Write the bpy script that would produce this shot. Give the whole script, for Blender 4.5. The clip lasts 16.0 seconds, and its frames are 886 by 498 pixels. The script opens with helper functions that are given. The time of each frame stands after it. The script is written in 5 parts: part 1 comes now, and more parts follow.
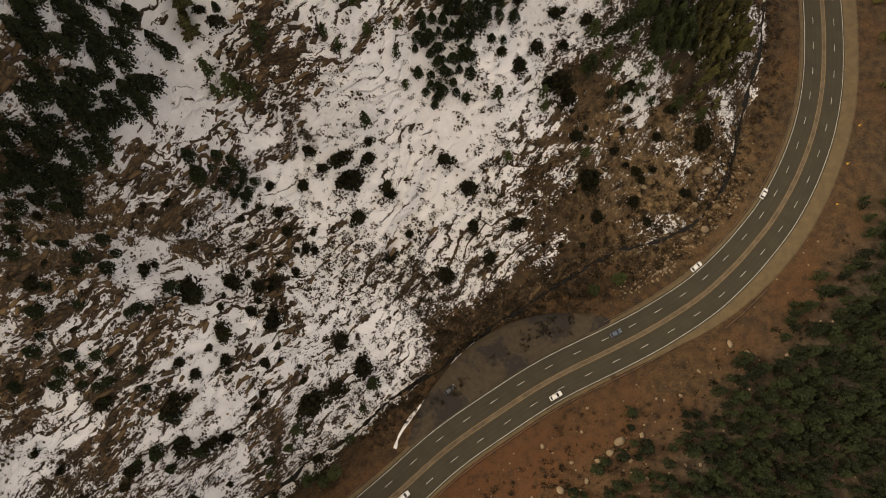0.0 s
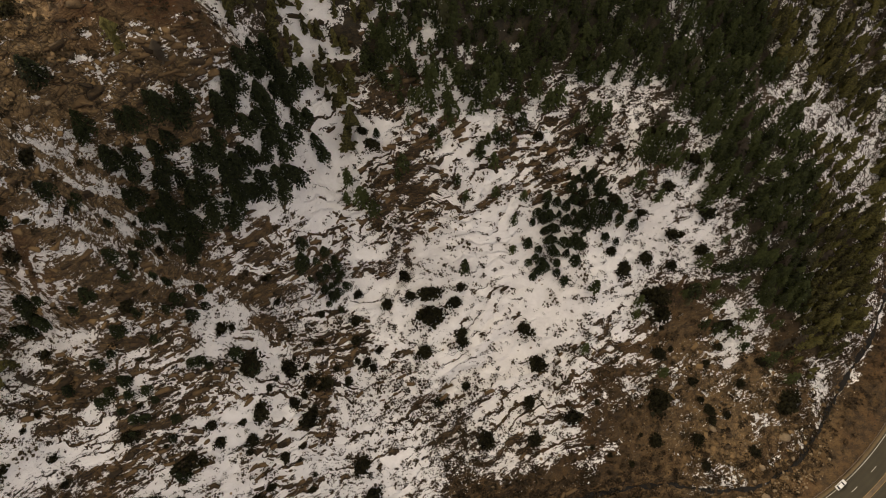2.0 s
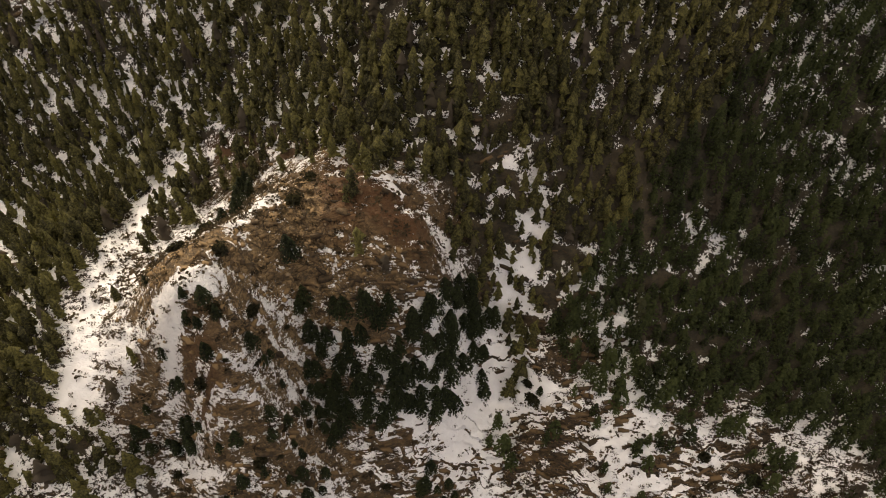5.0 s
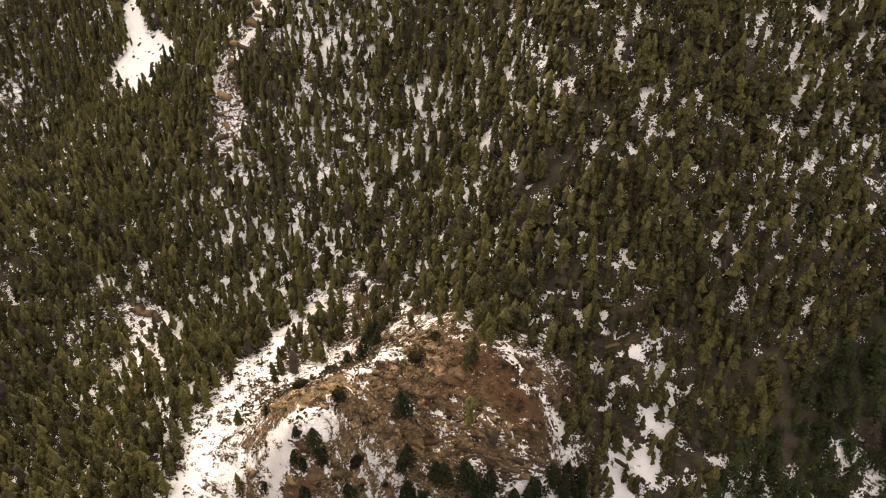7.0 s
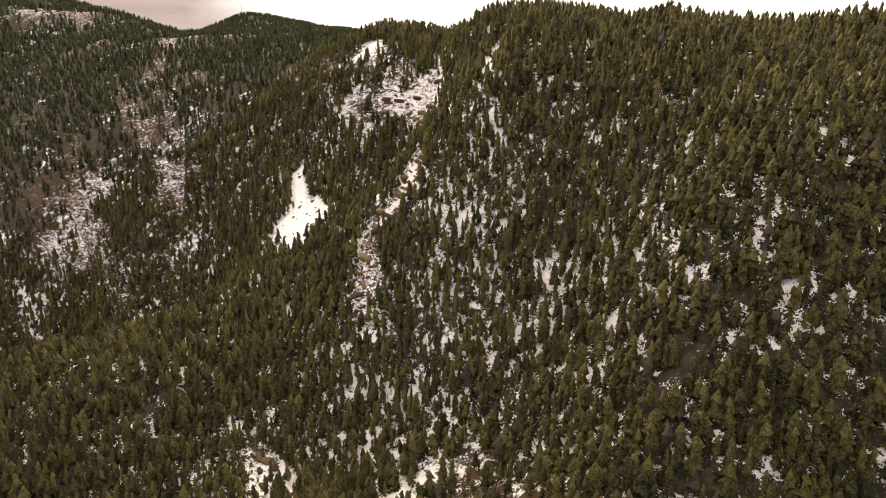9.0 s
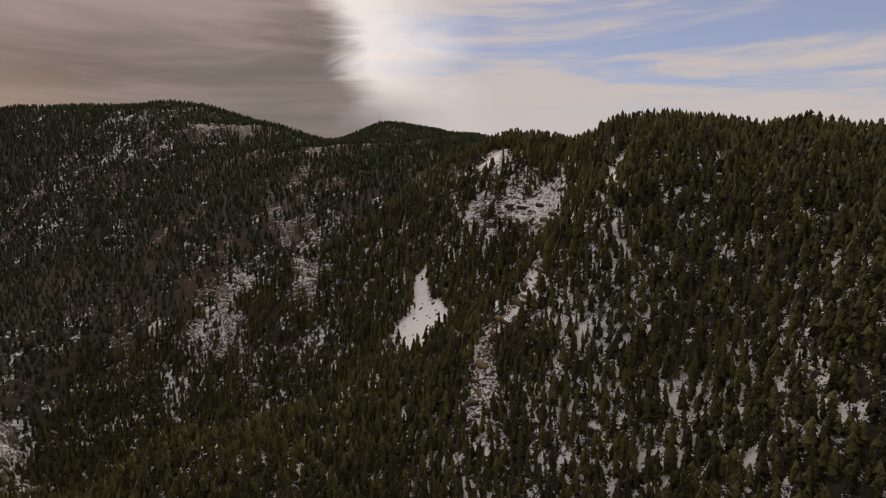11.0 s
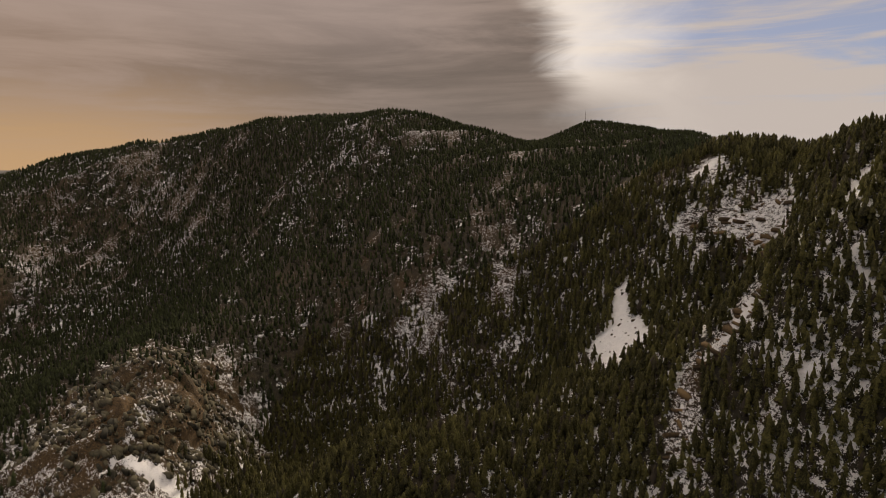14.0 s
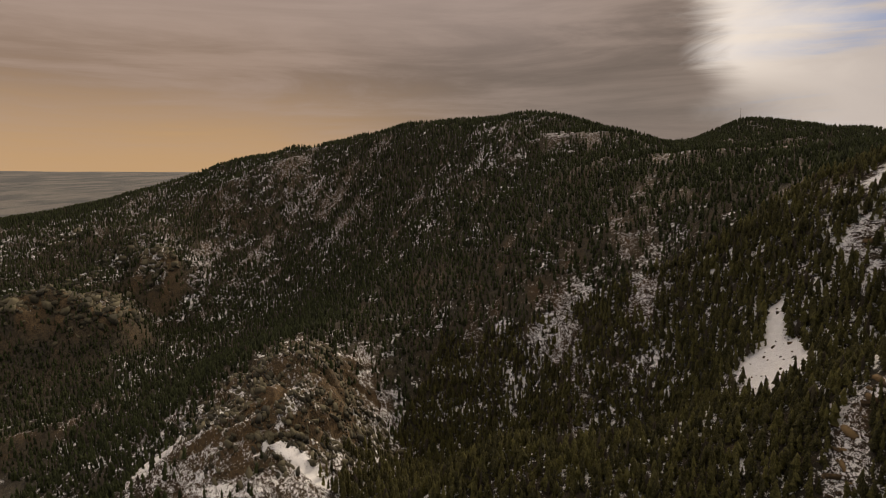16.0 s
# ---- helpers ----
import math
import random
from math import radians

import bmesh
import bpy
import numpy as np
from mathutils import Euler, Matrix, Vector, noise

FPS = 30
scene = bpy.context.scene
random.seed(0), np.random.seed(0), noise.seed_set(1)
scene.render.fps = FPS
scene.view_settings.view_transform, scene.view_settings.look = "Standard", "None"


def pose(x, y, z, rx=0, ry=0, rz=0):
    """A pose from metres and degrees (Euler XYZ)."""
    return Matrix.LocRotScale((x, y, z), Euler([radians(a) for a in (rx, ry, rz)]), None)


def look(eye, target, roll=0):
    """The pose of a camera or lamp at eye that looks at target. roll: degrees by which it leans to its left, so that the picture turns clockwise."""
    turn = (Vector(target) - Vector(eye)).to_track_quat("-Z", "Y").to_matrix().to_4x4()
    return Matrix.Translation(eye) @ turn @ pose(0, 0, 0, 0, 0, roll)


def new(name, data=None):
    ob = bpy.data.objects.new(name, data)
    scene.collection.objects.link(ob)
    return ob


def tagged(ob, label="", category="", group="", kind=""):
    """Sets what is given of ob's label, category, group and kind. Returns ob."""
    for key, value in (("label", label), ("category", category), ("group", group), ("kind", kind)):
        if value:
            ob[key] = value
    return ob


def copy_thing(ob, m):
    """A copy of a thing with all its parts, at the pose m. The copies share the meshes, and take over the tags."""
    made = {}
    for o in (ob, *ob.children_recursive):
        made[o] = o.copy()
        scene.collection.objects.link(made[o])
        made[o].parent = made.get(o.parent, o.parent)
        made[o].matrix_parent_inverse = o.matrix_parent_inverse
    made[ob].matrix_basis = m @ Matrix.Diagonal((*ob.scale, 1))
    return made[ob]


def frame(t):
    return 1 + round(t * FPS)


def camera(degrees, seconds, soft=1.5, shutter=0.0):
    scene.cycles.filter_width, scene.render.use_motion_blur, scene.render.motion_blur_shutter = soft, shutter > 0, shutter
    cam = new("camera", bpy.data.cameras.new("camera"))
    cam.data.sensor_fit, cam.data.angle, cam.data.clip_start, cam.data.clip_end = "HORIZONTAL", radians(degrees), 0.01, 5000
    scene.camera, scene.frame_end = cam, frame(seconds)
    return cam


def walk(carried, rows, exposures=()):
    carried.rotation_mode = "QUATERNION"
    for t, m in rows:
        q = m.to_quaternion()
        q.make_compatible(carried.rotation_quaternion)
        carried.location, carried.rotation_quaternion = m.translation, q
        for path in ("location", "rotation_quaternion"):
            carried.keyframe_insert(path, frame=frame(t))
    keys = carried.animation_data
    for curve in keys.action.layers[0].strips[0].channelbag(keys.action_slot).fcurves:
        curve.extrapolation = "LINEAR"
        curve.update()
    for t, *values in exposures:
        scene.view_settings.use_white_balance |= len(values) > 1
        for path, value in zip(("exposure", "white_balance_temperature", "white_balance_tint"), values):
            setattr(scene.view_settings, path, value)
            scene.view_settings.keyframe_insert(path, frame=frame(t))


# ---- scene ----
cam = camera(71.05, 16.0, soft=1.0)
# seconds, heading (to the left from +y), pitch, roll; the drone climbs 3.1 m a second, almost straight up
TURNS = [
    (0.0, 0.0, -77.56, 0.33), (0.5, 5.9, -74.48, 0.33), (1.0, 11.5, -71.16, 0.33), (1.5, 16.77, -67.7, 0.31),
    (2.0, 21.64, -64.22, 0.32), (2.5, 26.38, -60.71, 0.28), (3.0, 30.94, -57.21, 0.26), (3.5, 35.32, -53.7, 0.22),
    (4.0, 39.48, -50.2, 0.19), (6.5, 58.13, -32.88, 0.41), (7.0, 61.57, -29.39, 0.37), (7.5, 64.86, -25.86, 0.3),
    (8.0, 68.01, -22.32, 0.23), (8.5, 71.03, -18.76, 0.12), (9.0, 73.97, -15.19, 0.07), (9.5, 76.76, -11.62, 0.03),
    (10.0, 79.49, -8.35, 0.05), (10.6, 82.9, -6.75, 0.04), (12.5, 94.55, -6.57, 0.02), (13.0, 97.56, -6.61, 0.02), (13.5, 100.61, -6.62, 0.04),
    (14.0, 103.75, -6.65, 0.03), (14.5, 106.91, -6.67, 0.02), (15.0, 110.05, -6.69, -0.04), (15.5, 113.21, -6.69, -0.05),
    (16.0, 116.33, -6.71, -0.12)]


def drone(t, heading, pitch, roll):
    eye = Vector((-0.33 * t, 0.57 * t, 238 + 3.1 * t))
    h, p = radians(heading), radians(pitch)
    return look(eye, eye + Vector((-math.sin(h) * math.cos(p), math.cos(h) * math.cos(p), math.sin(p))), roll)


walk(cam, [(t, drone(t, h, p, r)) for t, h, p, r in TURNS],
     exposures=[(0.0, 1.16, 7450, 10), (4.2, 1.34, 7400, 10), (6.3, 1.95, 7300, 13), (8.8, 2.22, 7300, 14), (9.2, 1.85, 7100, 14), (9.5, 1.32, 6800, 14), (9.9, 0.84, 6650, 14), (12.5, 0.55, 7250, 13), (16.0, 0.52, 7400, 13)])

# ---- world and sun ----
SUN_TURN, SUN_HEIGHT = 84.0, 34.0
sun = new("sun", bpy.data.lights.new("sun", "SUN"))
sun.data.energy, sun.data.angle, sun.data.color = 1.5, radians(18), (1.0, 0.90, 0.77)
sun_way = Vector((-math.sin(radians(SUN_TURN)) * math.cos(radians(SUN_HEIGHT)),
                  math.cos(radians(SUN_TURN)) * math.cos(radians(SUN_HEIGHT)), math.sin(radians(SUN_HEIGHT))))
sun.matrix_world = look(sun_way * 900, (0, 0, 0))


class Nodes:
    """Short hand for node trees: n('ShaderNodeMath', operation='ADD', a, b) links or sets the inputs in order."""

    def __init__(self, tree):
        self.tree = tree
        tree.nodes.clear()

    def __call__(self, kind, *values, out=0, **props):
        node = self.tree.nodes.new(kind)
        for key, value in props.items():
            setattr(node, key, value)
        for n, value in enumerate(values):
            self.put(node.inputs[n], value)
        return node.outputs[out] if node.outputs else None

    def put(self, socket, value):
        if value is None:
            return
        if isinstance(value, bpy.types.NodeSocket):
            self.tree.links.new(value, socket)
        elif isinstance(value, tuple) and len(value) == 3 and socket.type == "RGBA":
            socket.default_value = (*value, 1)
        else:
            socket.default_value = value

    def math(self, op, a, b=None, c=None):
        return self("ShaderNodeMath", a, b, c, operation=op)

    def mix(self, fac, a, b):
        node = self.tree.nodes.new("ShaderNodeMix")
        node.data_type = "RGBA"
        self.put(node.inputs["Factor"], fac)
        self.put(node.inputs[6], a)
        self.put(node.inputs[7], b)
        return node.outputs[2]

    def ramp(self, value, low, high, to_low=0.0, to_high=1.0):
        return self("ShaderNodeMapRange", value, low, high, to_low, to_high, interpolation_type="SMOOTHSTEP")

    def noise(self, vector, scale, detail=4.0, rough=0.55, warp=0.0):
        node = self.tree.nodes.new("ShaderNodeTexNoise")
        self.put(node.inputs["Vector"], vector)
        for key, value in (("Scale", scale), ("Detail", detail), ("Roughness", rough), ("Distortion", warp)):
            node.inputs[key].default_value = value
        return node.outputs[0]


world = bpy.data.worlds.new("world")
world.use_nodes = True
scene.world = world
n = Nodes(world.node_tree)
way = n("ShaderNodeTexCoord")
sep = world.node_tree.nodes.new("ShaderNodeSeparateXYZ")
n.put(sep.inputs[0], way)
sx, sy, sz = sep.outputs
turn = n.math("MULTIPLY", n.math("ARCTAN2", n.math("MULTIPLY", sx, -1.0), sy), 57.29578)  # heading, degrees
high = n.math("MULTIPLY", n.math("ARCSINE", sz), 57.29578)  # elevation, degrees
sky = n("ShaderNodeTexSky", sky_type="NISHITA", sun_disc=False, sun_elevation=radians(SUN_HEIGHT), sun_rotation=radians(-SUN_TURN), altitude=2200.0)
dim = n.mix(0.45, n("ShaderNodeVectorMath", sky, (0.052, 0.055, 0.064), operation="MULTIPLY"), (0.31, 0.31, 0.375))
flat = n("ShaderNodeCombineXYZ", n.math("MULTIPLY", turn, 0.035), n.math("MULTIPLY", high, 0.30), 0.0)
streak = n.noise(flat, 1.0, 7.0, 0.62, 0.9)
fine = n.noise(flat, 3.5, 5.0, 0.6, 0.3)
veil = n.math("ADD", n.math("MULTIPLY", streak, 0.75), n.math("MULTIPLY", fine, 0.25))
low_white = n.ramp(high, 2.0, 11.0, 0.17, -0.04)
bright = n.mix(n.ramp(n.math("ADD", n.math("ADD", veil, low_white), n.ramp(turn, 52.0, 76.0, -0.02, 0.06)), 0.40, 0.60), dim, (0.455, 0.425, 0.42))
# thick bank to the south-west, with a torn rim that glows where the sun stands behind it
torn = n.noise(n("ShaderNodeCombineXYZ", n.math("MULTIPLY", turn, 0.10), n.math("MULTIPLY", high, 0.26), 0.0), 1.0, 6.0, 0.6, 0.7)
curl = n.noise(n("ShaderNodeCombineXYZ", n.math("MULTIPLY", turn, 0.05), n.math("MULTIPLY", high, 0.16), 3.0), 1.0, 2.0, 0.5, 0.0)
edge = n.math("ADD", n.math("ADD", turn, n.math("MULTIPLY", n.math("SUBTRACT", torn, 0.5), 10.0)), n.math("MULTIPLY", n.math("SUBTRACT", curl, 0.5), 9.0))
edge = n.math("SUBTRACT", edge, n.ramp(high, 11.0, 17.0, 0.0, 3.0))
near_rim = n.math("MULTIPLY", n.ramp(edge, 80.0, 91.5), n.ramp(high, 5.0, 11.0, 0.25, 1.0))
bright = n.mix(n.math("MULTIPLY", near_rim, 0.75), bright, (0.80, 0.76, 0.72))
bank = n.mix(n.ramp(veil, 0.36, 0.66), (0.150, 0.126, 0.116), (0.262, 0.216, 0.198))
bank = n.mix(n.ramp(turn, 108.0, 140.0), bank, n.mix(n.ramp(veil, 0.36, 0.64), (0.235, 0.176, 0.142), (0.31, 0.24, 0.205)))
mauve = n.math("MULTIPLY", n.ramp(turn, 94.0, 112.0), n.ramp(high, 8.0, 16.0))
bank = n.mix(n.math("MULTIPLY", mauve, 0.55), bank, (0.37, 0.31, 0.30))
dusk = n.math("MULTIPLY", n.ramp(turn, 118.0, 100.0), n.ramp(high, 14.0, 6.0))
bank = n.mix(n.math("MULTIPLY", dusk, 0.5), bank, (0.125, 0.108, 0.098))
warm = n.math("MULTIPLY", n.ramp(turn, 104.0, 134.0), n.ramp(n.math("ADD", high, n.math("MULTIPLY", n.math("SUBTRACT", veil, 0.5), 9.0)), 9.0, 0.5))
bank = n.mix(n.math("MULTIPLY", warm, 0.85), bank, (0.47, 0.305, 0.155))
firm = n.ramp(edge, 90.5, 95.5)
loose = n.math("MULTIPLY", n.ramp(edge, 84.0, 97.0), 0.95)
body = n.math("ADD", n.math("MULTIPLY", firm, n.ramp(high, 5.0, 9.0)), n.math("MULTIPLY", loose, n.ramp(high, 9.0, 5.0)))
inside = n.math("MULTIPLY", body, n.ramp(turn, 178.0, 150.0, 0.4, 1.0))
low_sky = n("ShaderNodeVectorMath", n.mix(inside, bright, bank), (0.78, 0.78, 0.78), operation="MULTIPLY")
high_cloud = n.mix(n.ramp(high, 26.0, 50.0), low_sky, n.mix(veil, (0.43, 0.395, 0.36), (0.64, 0.59, 0.54)))
back = n("ShaderNodeBackground", high_cloud, 1.0)
n("ShaderNodeOutputWorld", back)

# ---- shape of the land ----
TABLE = np.random.RandomState(5).rand(256, 256)


def value_noise(x, y):
    i, j = np.floor(x).astype(int), np.floor(y).astype(int)
    u, v = x - i, y - j
    u, v = u * u * (3 - 2 * u), v * v * (3 - 2 * v)
    a, b = TABLE[i & 255, j & 255], TABLE[(i + 1) & 255, j & 255]
    c, d = TABLE[i & 255, (j + 1) & 255], TABLE[(i + 1) & 255, (j + 1) & 255]
    return (a * (1 - u) + b * u) * (1 - v) + (c * (1 - u) + d * u) * v


def fbm(x, y, size, octaves=4, seed=0.0):
    total, weight, norm = 0.0, 1.0, 0.0
    for k in range(octaves):
        total = total + weight * value_noise(x / size * 2**k + 17.3 * k + seed * 7.7, y / size * 2**k + 5.1 * k + seed * 3.1)
        norm, weight = norm + weight, weight * 0.5
    return total / norm - 0.5


def smooth(a, b, v):
    s = np.clip((v - a) / (b - a), 0, 1)
    return s * s * (3 - 2 * s)


# ridge lines, benches and gully floors: x, y, height
ROAD_FLAT = [(-60, -70, 0), (-17.8, -39.5, 0), (41, 2.8, 0), (99.6, 33.2, 0), (143, 83.5, 0), (162, 150, 0), (172, 240, 0)]
CREEK_SIDE = [(-63, -37, -3), (-36, -19, -3), (-13, -1, -3), (14, 18, -2), (70, 53, -2), (102, 66, -2), (124, 112, -2), (136, 180, 2)]
FAR_BANK = [(30, -60, 3), (90, -20, 6), (150, 25, 5), (190, 90, 2), (120, -110, 22), (220, 0, 20), (300, 150, 30), (0, -160, 25)]
FOOT = [(12, 62, 7), (-33, 61, 14), (1, 84, 18), (-41, 26, 16), (-46, -7, 10), (67, 111, 12), (-75, -25, 30), (-100, -60, 40)]
BENCH = [(-52, 84, 32), (32, 122, 31), (-12, 108, 40), (-78, 47, 42), (-65, 13, 42), (-106, 0, 70), (-124, 14, 87), (-125, -16, 88), (17, 106, 35)]
LEDGES = [(-106, 50, 84), (-82, 93, 64), (-34, 110, 62), (-66, 111, 83), (-89, 112, 90), (-61, 126, 93), (26, 141, 62), (-10, 145, 67), (33, 151, 62), (73, 169, 48)]
KNOB = [(-106, 60, 116), (-112, 29, 131), (-127, 20, 130), (-107, 77, 133), (-94, 88, 118), (-122, 102, 140), (-144, 66, 136), (-157, 100, 148), (-148, 12, 112)]
BEHIND = [(-162, 37, 116), (-225, 36, 106), (-196, 14, 112), (-205, -50, 80), (-160, -90, 62)]
GULLY = [(-104, 128, 141), (-57, 164, 113), (-23, 182, 96), (24, 205, 74), (100, 235, 35)]
NORTH = [(-242, 79, 146), (-255, 99, 171), (-230, 129, 186), (-183, 162, 224), (-128, 211, 205), (-16, 225, 122), (5, 212, 102), (60, 300, 130), (-60, 330, 230)]
SHOULDER = [(-387, 21, 163), (-350, 20, 152), (-322, 31, 151), (-431, 9, 170), (-416, 26, 175), (-401, 45, 185), (-452, 28, 200), (-432, 147, 301), (-385, 189, 301), (-368, 215, 300), (-393, 73, 190), (-389, 90, 205), (-359, 95, 240), (-336, 128, 268), (-423, 116, 252), (-414, 129, 276)]
SKYLINE = [(-752, 131, 312), (-678, 148, 304), (-603, 162, 303), (-572, 182, 299), (-537, 204, 284), (-491, 235, 266), (-451, 270, 267), (-397, 310, 272), (-355, 343, 275), (-319, 378, 281), (-522, 99, 294)]
BACK = [(-1500, -600, 280), (-1600, -1100, 200), (-1690, -1500, 140), (-700, 480, 240), (-1340, -150, 350), (-1200, -790, 376), (-1100, 480, 250), (-420, 480, 260), (-620, 330, 280), (-1300, -1400, 200)]
VALLEY = [(-370, -49, 127), (-441, -54, 100), (-528, -105, 135), (-519, -172, 82), (-342, -120, 121), (-572, -186, 140), (-330, -200, 60), (-700, -113, 255)]
MAIN_HILL = [(-751, -299, 220), (-802, -238, 263), (-1017, -722, 240), (-883, -876, 146), (-686, -1268, 194), (-805, -1280, 210), (-942, -1289, 236), (-1096, -1229, 270),
             (-1101, -1014, 334), (-1179, -890, 350), (-1147, -666, 378), (-1133, -468, 393), (-1126, -341, 393), (-1133, -200, 362), (-1126, -123, 330)]
FAR_PEAK = [(-1649, -23, 416), (-1639, 82, 403), (-1638, -107, 374), (-1493, 176, 371), (-1338, 216, 350)]
ROCK_SPUR = [(-481, -389, 128), (-577, -466, 108), (-474, -302, 90), (-463, -267, 50), (-359, -289, 98), (-363, -411, 84), (-420, -330, 120)]
SOUTH = [(-564, -606, 52), (-729, -881, 122), (-598, -846, 84), (-694, -856, 62), (-300, -600, 0), (-100, -350, 0), (-760, -760, 90), (-480, -820, 60)]
LAND = np.array([p for line in (ROAD_FLAT, CREEK_SIDE, FAR_BANK, FOOT, BENCH, LEDGES, KNOB, BEHIND, GULLY, NORTH, SHOULDER, SKYLINE,
                                VALLEY, MAIN_HILL, BACK, FAR_PEAK, ROCK_SPUR, SOUTH) for p in line], float)
LAND[:, :2] /= 100.0


def bend(d2):
    return 0.5 * d2 * np.log(d2 + 1e-4)


def land_weights():
    p, m = LAND[:, :2], len(LAND)
    a = np.zeros((m + 3, m + 3))
    a[:m, :m] = bend(((p[:, None] - p[None]) ** 2).sum(-1)) + 0.004 * np.eye(m)
    a[:m, m], a[:m, m + 1 :] = 1, p
    a[m, :m], a[m + 1 :, :m] = 1, p.T
    return np.linalg.solve(a, np.r_[LAND[:, 2], 0, 0, 0])


WEIGHTS = land_weights()
ROAD = np.array([(-75, -85), (-45.5, -62), (-17.8, -39.5), (1.2, -23.2), (20.3, -10.1), (41, 2.6), (67.8, 15.6), (83.6, 24), (99.6, 34.2), (111.5, 44.2),
                 (121.5, 54.3), (132.6, 67.5), (143, 84), (151.8, 103), (157.7, 122.6), (161, 143), (162.7, 163.5), (164, 200), (166, 250), (172, 330)])
CREEK = np.array([(-130, -80), (-63.6, -39), (-48, -27), (-35.8, -19.5), (-24, -9), (-13.2, -1.5), (2, 9), (14.4, 18.6), (40, 36), (70.2, 53.1), (86, 57), (100, 63),
                  (110, 74), (116.5, 84), (121, 98), (124.8, 110.8), (129, 124), (133.3, 138), (137, 160), (140, 210), (150, 330)])


def resample(line, step):
    """A smooth line through the given bends, with even steps."""
    pts = np.asarray(line, float)
    pad = np.vstack([2 * pts[0] - pts[1], pts, 2 * pts[-1] - pts[-2]])
    u = np.linspace(0, 1, 24, endpoint=False)[:, None]
    out = []
    for a, b, c, d in zip(pad, pad[1:], pad[2:], pad[3:]):
        out.append(0.5 * (2 * b + (c - a) * u + (2 * a - 5 * b + 4 * c - d) * u**2 + (3 * b - a - 3 * c + d) * u**3))
    fine = np.vstack([*out, pts[-1:]])
    run = np.r_[0, np.cumsum(np.linalg.norm(np.diff(fine, axis=0), axis=1))]
    s = np.arange(0, run[-1], step)
    return np.stack([np.interp(s, run, fine[:, k]) for k in range(fine.shape[1])], 1)


ROAD_LINE, CREEK_LINE = resample(ROAD, 2.0), resample(CREEK, 2.0)


def beside(x, y, line):
    """Distance to a line, signed: plus on its left."""
    shape, x, y = np.shape(x), np.ravel(x), np.ravel(y)
    best, sign = np.full(x.shape, 1e9), np.ones(x.shape)
    near = (x > line[:, 0].min() - 60) & (x < line[:, 0].max() + 60) & (y > line[:, 1].min() - 60) & (y < line[:, 1].max() + 60)
    px, py = x[near], y[near]
    b, s = np.full(px.shape, 1e9), np.ones(px.shape)
    for (ax, ay), (bx, by) in zip(line[:-1], line[1:]):
        dx, dy = bx - ax, by - ay
        u = np.clip(((px - ax) * dx + (py - ay) * dy) / (dx * dx + dy * dy), 0, 1)
        d = np.hypot(px - ax - u * dx, py - ay - u * dy)
        c = dx * (py - ay) - dy * (px - ax)
        closer = d < b
        b[closer], s[closer] = d[closer], np.sign(c[closer])
    best[near], sign[near] = b, s
    return (best * sign).reshape(shape)


def base_height(x, y):
    shape, x, y = np.shape(x), np.ravel(np.asarray(x, float)), np.ravel(np.asarray(y, float))
    out = np.empty(x.shape)
    for k in range(0, len(x), 40000):
        q = np.stack([x[k : k + 40000], y[k : k + 40000]], 1) / 100.0
        q = np.clip(q, (-17.0, -17.0), (4.0, 5.0))
        d2 = (q**2).sum(1)[:, None] + (LAND[:, :2] ** 2).sum(1)[None] - 2 * q @ LAND[:, :2].T
        m = len(LAND)
        out[k : k + 40000] = bend(np.maximum(d2, 0)) @ WEIGHTS[:m] + WEIGHTS[m] + q @ WEIGHTS[m + 1 :]
    # out to the plains, which reach the skyline
    dist = np.hypot(x, y)
    plain = 60 + 262 * smooth(600, 4800, dist) + 14 * fbm(x, y, 900, 3, 9)
    away = np.maximum.reduce([(-1660 - x) / 400, (-1560 - y) / 350, (x - 320) / 200, (y - 420) / 300])
    out = out + (plain - out) * smooth(0.0, 1.0, away)
    # the far blue range on the north-west skyline
    out = out + 330 * np.exp(-(((x + 3300) / 900) ** 2 + ((y - 1750) / 500) ** 2))
    return out.reshape(shape)


# bands of tilted rock across the snowy slope, and the snow chute behind the knob
BANDS = [[(-55, 111), (-61, 104), (-72, 96), (-76, 85), (-74, 79), (-79, 66)], [(-40, 112), (-50, 104), (-58, 99), (-67, 94)], [(-22, 117), (-30, 109), (-39, 101), (-51, 95), (-60, 94), (-70, 90)],
         [(-80, 66), (-85, 62), (-91, 54), (-94, 47), (-99, 44), (-101, 39), (-101, 33)], [(-54, 57), (-59, 44), (-62, 35), (-59, 24), (-63, 3), (-67, -3)], [(-52, 21), (-59, -11), (-66, -38)],
         [(-80, 19), (-85, 13), (-91, 7)], [(-81, -2), (-89, -8), (-95, -20), (-98, -25)], [(-91, 24), (-98, 19), (-104, 11)], [(-54, 57), (-67, 45), (-80, 40)], [(-42, 116), (-22, 125), (-6, 137), (8, 150)], [(-14, 120), (6, 131), (24, 146)]]
MORE_BANDS = [[(-58, 125), (-70, 115), (-81, 110), (-88, 95)], [(-81, 56), (-91, 45), (-96, 32), (-103, 24)], [(-107, 8), (-113, -1), (-113, -13)], [(-10, 149), (-17, 137), (-24, 122)],
              [(-28, 133), (-34, 119), (-42, 108), (-52, 100)], [(-118, 58), (-106, 66), (-95, 82)], [(-97, 93), (-102, 79), (-109, 68)], [(-78, 17), (-88, 6), (-99, -3)]]
CHUTE = [(-208, 60), (-205, 48), (-197, 34), (-180, 19), (-165, 8), (-154, -2), (-146, -12)]


